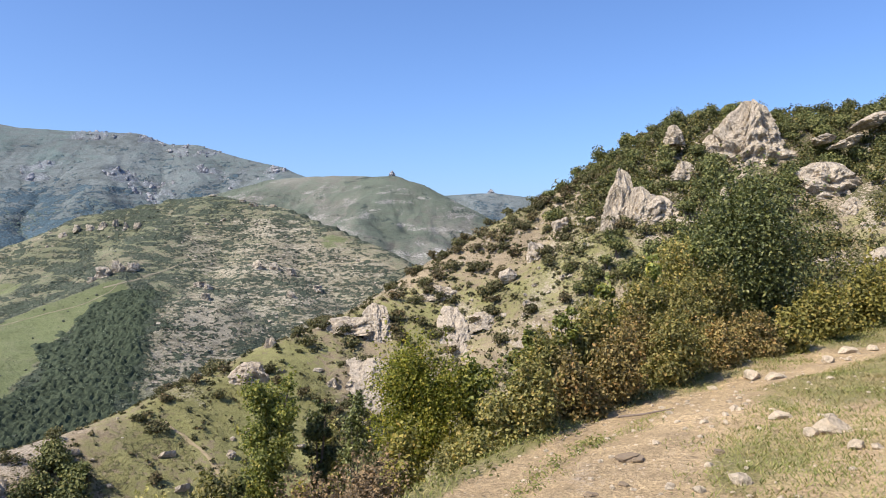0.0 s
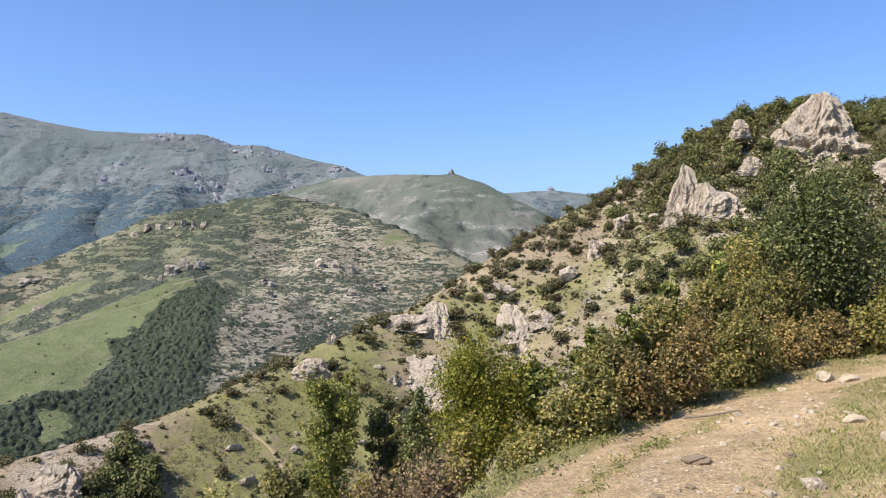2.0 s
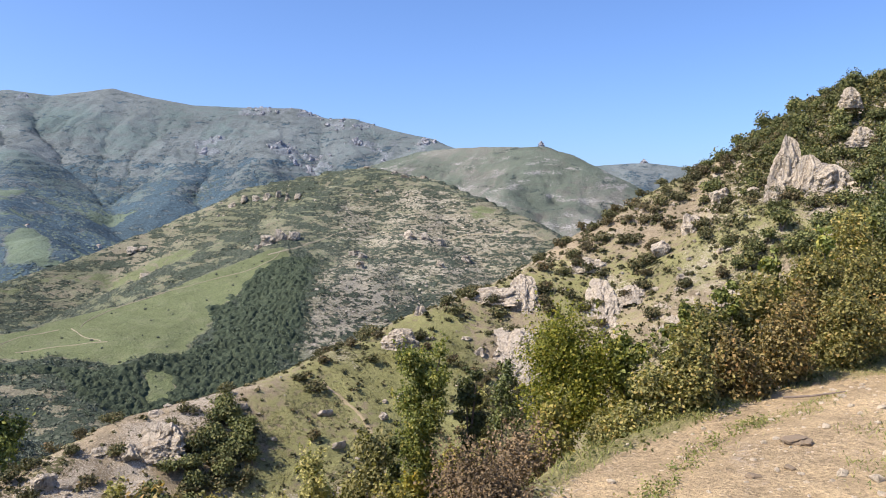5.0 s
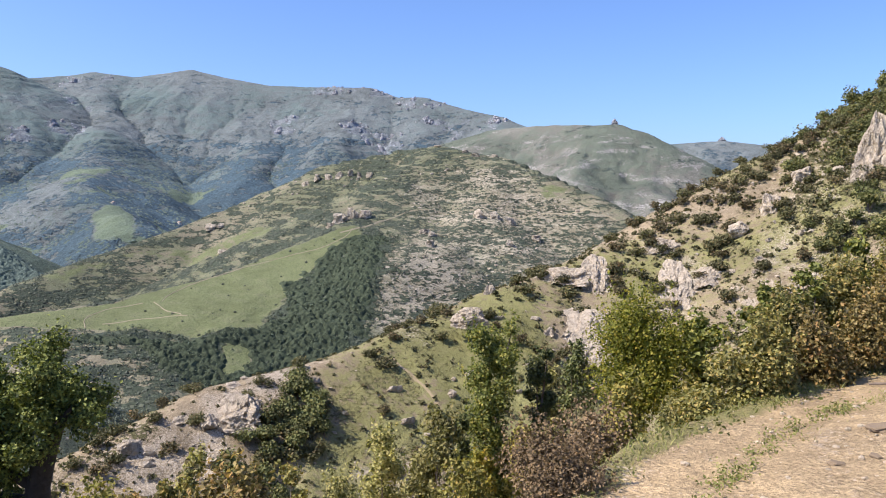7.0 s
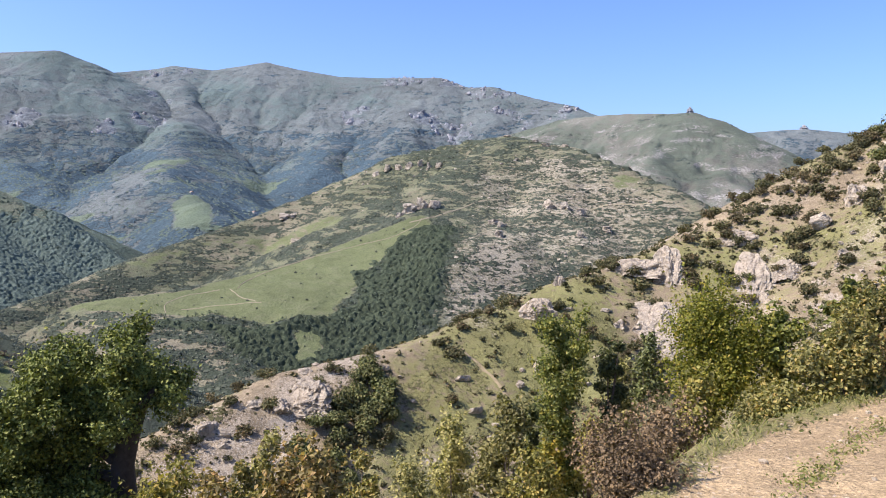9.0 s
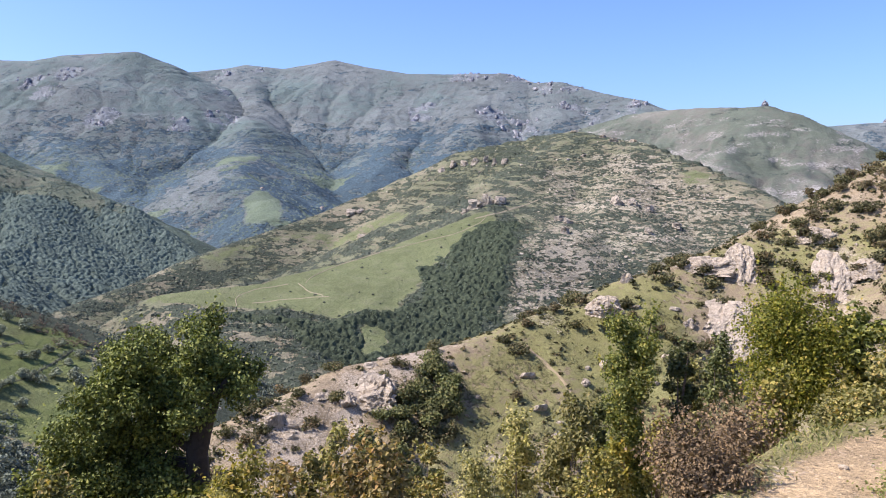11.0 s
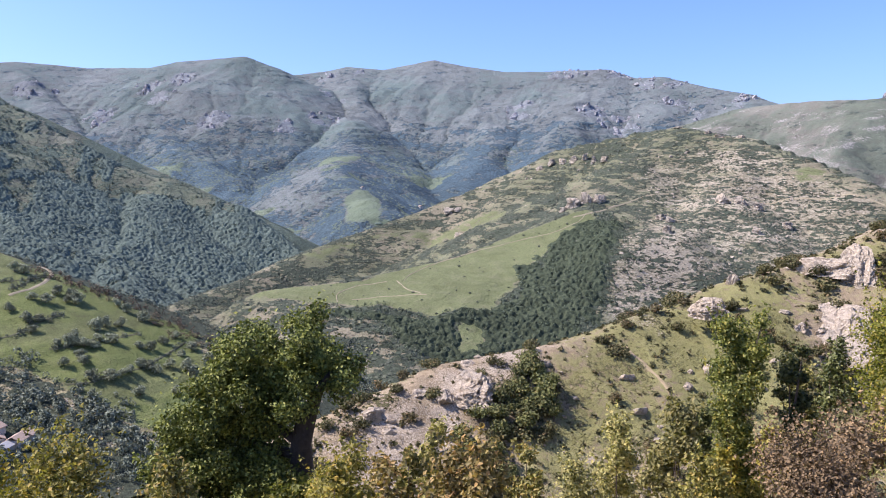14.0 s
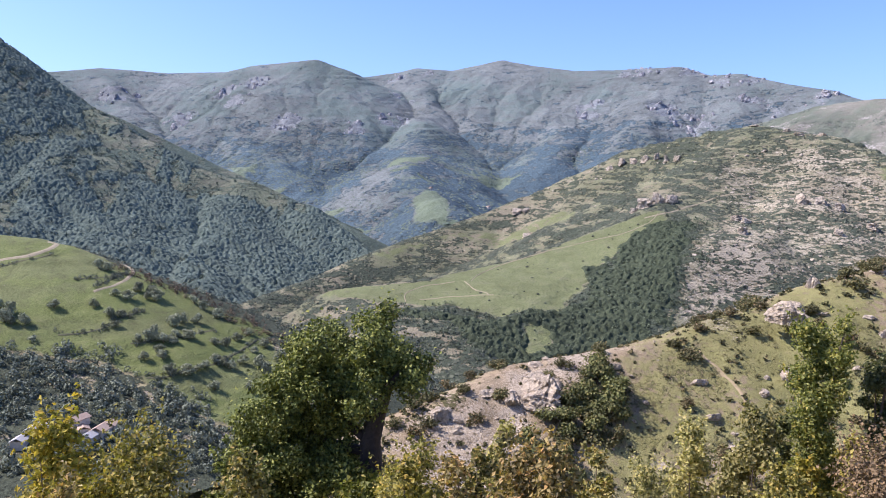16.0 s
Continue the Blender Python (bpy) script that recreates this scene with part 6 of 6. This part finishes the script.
for i, q in enumerate([(1.75, 10.9, -2.3, -0.72, 0.42), (2.5, 11.9, -2.1, -0.38, 0.4), (1.25, 10.2, -2.5, -0.98, 0.4), (3.35, 12.2, -1.9, -0.2, 0.45), (0.95, 9.6, -2.6, -1.2, 0.38), (4.3, 13.4, -1.8, 0.25, 0.5)]):
    plant("sapling", "slender pale green sapling rising out of the hedge", "tree", *q, M_IVY, 0.075, 1300, 780 + i, 10, "spire", 0.022, "saplings in the hedge")
for i, q in enumerate([(6.3, 12.9, -1.9, -0.75, 0.95), (7.7, 14.0, -2.0, -0.35, 1.3), (8.9, 14.9, -2.0, 0.0, 1.4), (5.35, 11.9, -1.7, -0.98, 0.5), (10.5, 16.5, -2, 0.2, 1.6), (7.0, 16.5, -2.0, 0.2, 1.5)]):
    plant("shrub", "yellowing green shrub at the slope's edge", "bush", *q, M_YGREEN, 0.07, 4600, 760 + i, 14, "dome", 0.02, "shrubs at the slope's edge")
SHRUBS = [  # x, y, low, top, width, leaves, leaf size, count, label
    (-0.50, 9.99, -3.5, -2.38, 0.85, M_YGREEN, 0.075, 1300, "yellow-green shrub under the maple"),
    (0.26, 8.60, -2.8, -1.98, 0.72, M_YELLOW, 0.07, 900, "yellow-leaved shrub at the verge"),
    (0.36, 7.99, -2.45, -1.9, 0.6, M_HAZELG, 0.07, 800, "small hazel shrub at the verge"),
    (0.06, 8.1, -2.55, -2.05, 0.36, M_OLIVE, 0.04, 900, "feathery grey-green weed at the verge"),
    (-0.78, 5.35, -2.35, -1.74, 1.0, M_DEAD, 0.042, 4200, "withered reddish-brown shrub beside the track"),
    (-0.6, 7.0, -2.7, -2.0, 1.0, M_DEAD, 0.055, 1500, "withered brown shrub beside the track"),
    (-2.93, 9.56, -4.4, -2.72, 0.82, M_OLIVE, 0.075, 1500, "tall olive-green shrub on the slope"),
    (-2.71, 10.15, -4.3, -2.95, 0.42, M_OAK, 0.075, 800, "slim dark green shrub on the slope"),
    (-2.15, 9.25, -4.2, -3.1, 0.5, M_YELLOW, 0.075, 700, "bright yellow shrub under the climber"),
    (-1.94, 10.32, -4.0, -3.08, 0.5, M_YGREEN, 0.075, 750, "yellow-green shrub under the climber"),
    (-5.66, 8.24, -4.6, -3.05, 0.6, M_OLIVE, 0.07, 1000, "thin olive shrub on the slope"),
    (-3.09, 5.14, -2.9, -2.13, 0.6, M_HAZEL, 0.085, 700, "broad-leaved brown hazel at the slope's edge"),
    (-3.20, 7.33, -3.9, -2.8, 0.85, M_OLIVE, 0.06, 1400, "pale olive shrub on the slope"),
    (-4.20, 7.96, -4.2, -3.04, 0.55, M_HAZELG, 0.07, 800, "green-brown shrub on the slope"),
    (-4.06, 5.07, -3.0, -2.33, 0.6, M_HAZEL, 0.08, 650, "brown hazel at the slope's edge"),
    (-4.04, 4.44, -2.8, -2.22, 0.45, M_YELLOW, 0.08, 450, "yellow-leaved shrub at the slope's edge"),
    (-5.36, 7.23, -4.0, -3.1, 0.5, M_HAZELG, 0.07, 700, "green-brown shrub on the slope"),
    (-8.25, 3.60, -4.0, -2.5, 1.05, M_YELLOW, 0.08, 1700, "golden-yellow bush above the village"),
    (-8.71, 4.92, -4.6, -3.04, 1.45, M_YGREEN, 0.075, 2300, "broad yellow-green bush above the village"),
    (-8.59, 6.03, -4.9, -3.5, 0.9, M_LIME, 0.075, 1100, "green bush beside the dark tree"),
    (-3.77, 5.90, -3.4, -2.5, 1.2, M_HAZEL, 0.085, 1500, "sprawling brown-leaved hazel on the slope"),
    (-5.22, 6.06, -3.9, -2.78, 1.0, M_YGREEN, 0.075, 1300, "yellowing shrub below the dark tree"),
    (-6.6, 7.2, -4.6, -3.7, 0.8, M_YGREEN, 0.075, 1100, "green shrub at the foot of the dark tree"),
    (-5.95, 2.63, -3.0, -2.28, 0.6, M_HAZEL, 0.075, 600, "reddish-brown shrub at the slope's edge"),
    (-7.0, 3.4, -3.4, -2.75, 0.7, M_YELLOW, 0.075, 650, "yellow shrub at the slope's edge"),
    (-1.77, 11.87, -4.4, -2.56, 0.72, M_OLIVE, 0.07, 1100, "olive shrub between the saplings"),
    (-1.56, 13.91, -4.0, -2.6, 0.7, M_OAK, 0.07, 900, "dark green shrub behind the saplings"),
    (-3.9, 10.4, -5.0, -3.3, 0.8, M_OLIVE, 0.07, 1000, "olive shrub on the slope"),
    (-1.3, 8.6, -3.6, -2.75, 0.8, M_HAZELG, 0.07, 1000, "green-brown shrub behind the withered one"),
    (-2.0, 7.6, -3.5, -2.75, 0.75, M_YGREEN, 0.07, 950, "yellow-green shrub on the slope"),
    (-7.2, 5.2, -4.2, -3.1, 0.8, M_HAZELG, 0.075, 900, "green-brown shrub on the slope"),
]
for i, (x, y, low, top, wide, mat, leaf, count, label) in enumerate(SHRUBS):
    plant("shrub", label, "bush", x, y, low - (0.5 if x < -1.5 and y < 8.5 else 0.0), top, wide, mat, leaf * (0.62 if math.hypot(x, y) < 8 else 0.8), int(count * (3.4 if math.hypot(x, y) < 8 else 2.9)), 800 + i, 12, "dome", 0.018, "shrubs on the near slope")

# ---------------------------------------------------------------- turf, weeds and stones
def blades(x, y, tall, lean, seed, material, name, label):
    r = np.random.RandomState(seed)
    n = len(x)
    z = ground_z(x, y)
    a, b = r.uniform(0, 6.28, n), r.uniform(0, 6.28, n)
    h = tall * r.uniform(0.5, 1.3, n)
    w = 0.05 * h + 0.003
    base = np.stack([x, y, z - 0.01], -1)
    side = np.stack([np.cos(a) * w, np.sin(a) * w, 0 * w], -1)
    tip = base + np.stack([np.cos(b) * lean * h, np.sin(b) * lean * h, h], -1)
    mid = base * 0.5 + tip * 0.5 + np.stack([0 * h, 0 * h, 0.12 * h], -1)
    v = np.stack([base - side, base + side, mid + side * 0.7, mid - side * 0.7, tip], 1)
    f4 = np.array([(0, 1, 2), (0, 2, 3), (3, 2, 4)])[None] + 5 * np.arange(n)[:, None, None]
    return stuff(name, label, "grass", v.reshape(-1, 3), f4.reshape(-1, 3), material)


M_GRASS = leafy("verge_grass", (0.1, 0.12, 0.03), (0.27, 0.27, 0.085), (0.38, 0.32, 0.14), 0.3, 0.3)
M_STRAW = leafy("dry_grass", (0.2, 0.17, 0.07), (0.42, 0.34, 0.17), (0.2, 0.22, 0.06), 0.3, 0.2)


def bareness(x, y):
    return np.maximum(1 - smooth(0.16, 0.42, line_distance(x, y, TRACK)[0]), area(x, y, BARE, 0.25))


vx, vy = strew((-3.5, 10, 3, 16), 110000, lambda x, y: (1 - smooth(0.1, 0.6, line_distance(x, y, EDGE)[0])) * (0.6 + fbm(x / 0.4, y / 0.4, 2, 901)) * (1 - bareness(x, y)), 902)
blades(vx, vy, 0.055, 0.8, 903, M_GRASS, "verge_grass", "fresh green grass and weeds along the track's edge")
vx, vy = strew((1.0, 9.5, 4.3, 13.5), 150000, lambda x, y: (0.4 + 0.75 * fbm(x / 0.9, y / 0.9, 3, 904)) * (line_distance(x, y, EDGE)[2] < 0) * (1 - bareness(x, y)) ** 3, 905)
blades(vx, vy, 0.04, 1.1, 906, M_STRAW, "dry_turf", "short sun-dried turf beside the track")
vx, vy = strew((1.0, 9.5, 4.3, 13.5), 260000, lambda x, y: (0.16 + 0.95 * fbm(x / 0.7, y / 0.7, 3, 907)) * (line_distance(x, y, EDGE)[2] < 0) * (1 - bareness(x, y)), 908)
blades(vx, vy, 0.038, 0.9, 909, M_GRASS, "green_turf", "patchy low green grass beside the track")
# broad weeds along the verge
r = np.random.RandomState(911)
wx, wy = strew((-3.2, 8, 3.4, 14), 5200, lambda x, y: (1 - smooth(0.15, 0.5, line_distance(x, y, EDGE)[0])) * (0.35 + fbm(x / 0.6, y / 0.6, 2, 912)), 913)
base = np.repeat(np.stack([wx, wy, ground_z(wx, wy)], -1), 7, 0)
dd = r.normal(size=base.shape)
dd[:, 2] = np.abs(dd[:, 2]) + 0.4
stuff("verge_weeds", "low broad-leaved weeds along the track's edge", "weeds", *leaf_set(base + dd * np.array((0.05, 0.05, 0.05)) * r.uniform(0.3, 1.4, (len(base), 1)), dd + r.normal(size=dd.shape) * 0.5, 0.036, r), M_GRASS)
RUT = [(-0.1, 3.6), (0.05, 4.3), (0.35, 5.4), (0.8, 6.5), (1.45, 7.5), (2.25, 8.6)]
wx, wy = strew((-1.5, 3, 3, 9), 9000, lambda x, y: (1 - smooth(0.03, 0.2, line_distance(x, y, RUT)[0])) * (0.14 + 1.1 * fbm(x / 0.5, y / 0.5, 2, 914)), 915)
base = np.repeat(np.stack([wx, wy, ground_z(wx, wy)], -1), 8, 0)
dd = r.normal(size=base.shape)
dd[:, 2] = np.abs(dd[:, 2]) + 0.4
stuff("rut_weeds", "strip of low green weeds between the wheel ruts", "weeds", *leaf_set(base + dd * np.array((0.045, 0.045, 0.04)) * r.uniform(0.3, 1.4, (len(base), 1)), dd + r.normal(size=dd.shape) * 0.5, 0.025, r), M_GRASS)
px_, py_ = strew((-1.5, 11, 2.5, 13), 26000, lambda x, y: 0.06 + 0.12 * bareness(x, y), 921)
stuff("pebbles", "small tan pebbles scattered on the dirt", "pebbles", *clumps(px_, py_, ground_z(px_, py_) - 0.006, 0.008 + 0.03 * np.random.RandomState(922).rand(len(px_)) ** 4, 923, 0.6, 0.25), M_STONE)
STONES = [(3.36, 6.7, 0.2), (3.14, 6.62, 0.1), (3.25, 7.47, 0.12), (3.2, 5.99, 0.09), (3.59, 7.17, 0.07), (3.32, 5.92, 0.06), (4.09, 10.27, 0.17), (4.3, 10.03, 0.15), (2.08, 6.06, 0.05), (2.12, 5.52, 0.1), (3.07, 8.15, 0.08),
          (5.44, 10.95, 0.14), (6.05, 11.58, 0.16), (6.5, 11.7, 0.13), (3.45, 9.92, 0.08), (5.7, 10.9, 0.07), (2.9, 7.1, 0.04), (4.6, 9.2, 0.06), (1.9, 6.9, 0.05), (2.4, 8.2, 0.05)]
CLODS = [(1.54, 6.48, 0.12), (1.62, 6.42, 0.08), (1.36, 5.81, 0.05), (1.09, 5.64, 0.06), (2.3, 6.46, 0.07)]
sx_, sy_ = strew((1.6, 5.5, 4.5, 10), 900, lambda x, y: 0.5 * (1 - smooth(0.05, 0.6, line_distance(x, y, [(1.95, 5.2), (2.1, 6.7), (2.7, 7.7), (3.7, 8.8), (4.6, 9.6)])[0])) * (0.3 + fbm(x / 0.5, y / 0.5, 2, 917)), 918)
STONES += [(x, y, 0.018 + 0.012 * (i % 4)) for i, (x, y) in enumerate(zip(sx_[:70].tolist(), sy_[:70].tolist()))]
stone_meshes = [rock_mesh("stone_body", 931 + i, ICO2, 0.3, 0.2, M_STONE) for i in range(5)]
for i, (x, y, s) in enumerate(STONES):
    ob = new("stone", stone_meshes[i % 5])
    ob.matrix_world = pose(x, y, near_z(x, y) + 0.2 * s, 8, 5, 73 * i % 360) @ Matrix.Diagonal((s * 0.95, s * 0.7, s * 0.5, 1))
    tagged(ob, label="pale tan stone half sunk in the dry ground", category="stone", group="stones by the track")
M_CLOD = plain_ground("dry_clod", (0.2, 0.15, 0.095), 0.05)
clod_mesh = rock_mesh("clod_body", 941, ICO3, 0.8, 0.6, M_CLOD)
for i, (x, y, s) in enumerate(CLODS):
    ob = new("earth_clod", clod_mesh)
    ob.matrix_world = pose(x, y, near_z(x, y) + 0.1 * s, 0, 0, 61 * i) @ Matrix.Diagonal((s * 1.2, s * 0.8, s * 0.35, 1))
    tagged(ob, label="flat dark clod of earth on the dirt track", category="clod", group="clods on the track")
# a dry stick on the track
stick = new("stick", mesh_from("stick", *tube([(1.95, 8.62, near_z(1.95, 8.62) + 0.03), (2.2, 8.5, near_z(2.2, 8.5) + 0.03), (2.5, 8.42, near_z(2.5, 8.42) + 0.03)], [0.014, 0.012, 0.006], 6), M_TWIG, True))
tagged(stick, label="dry grey stick lying across the track", category="stick")
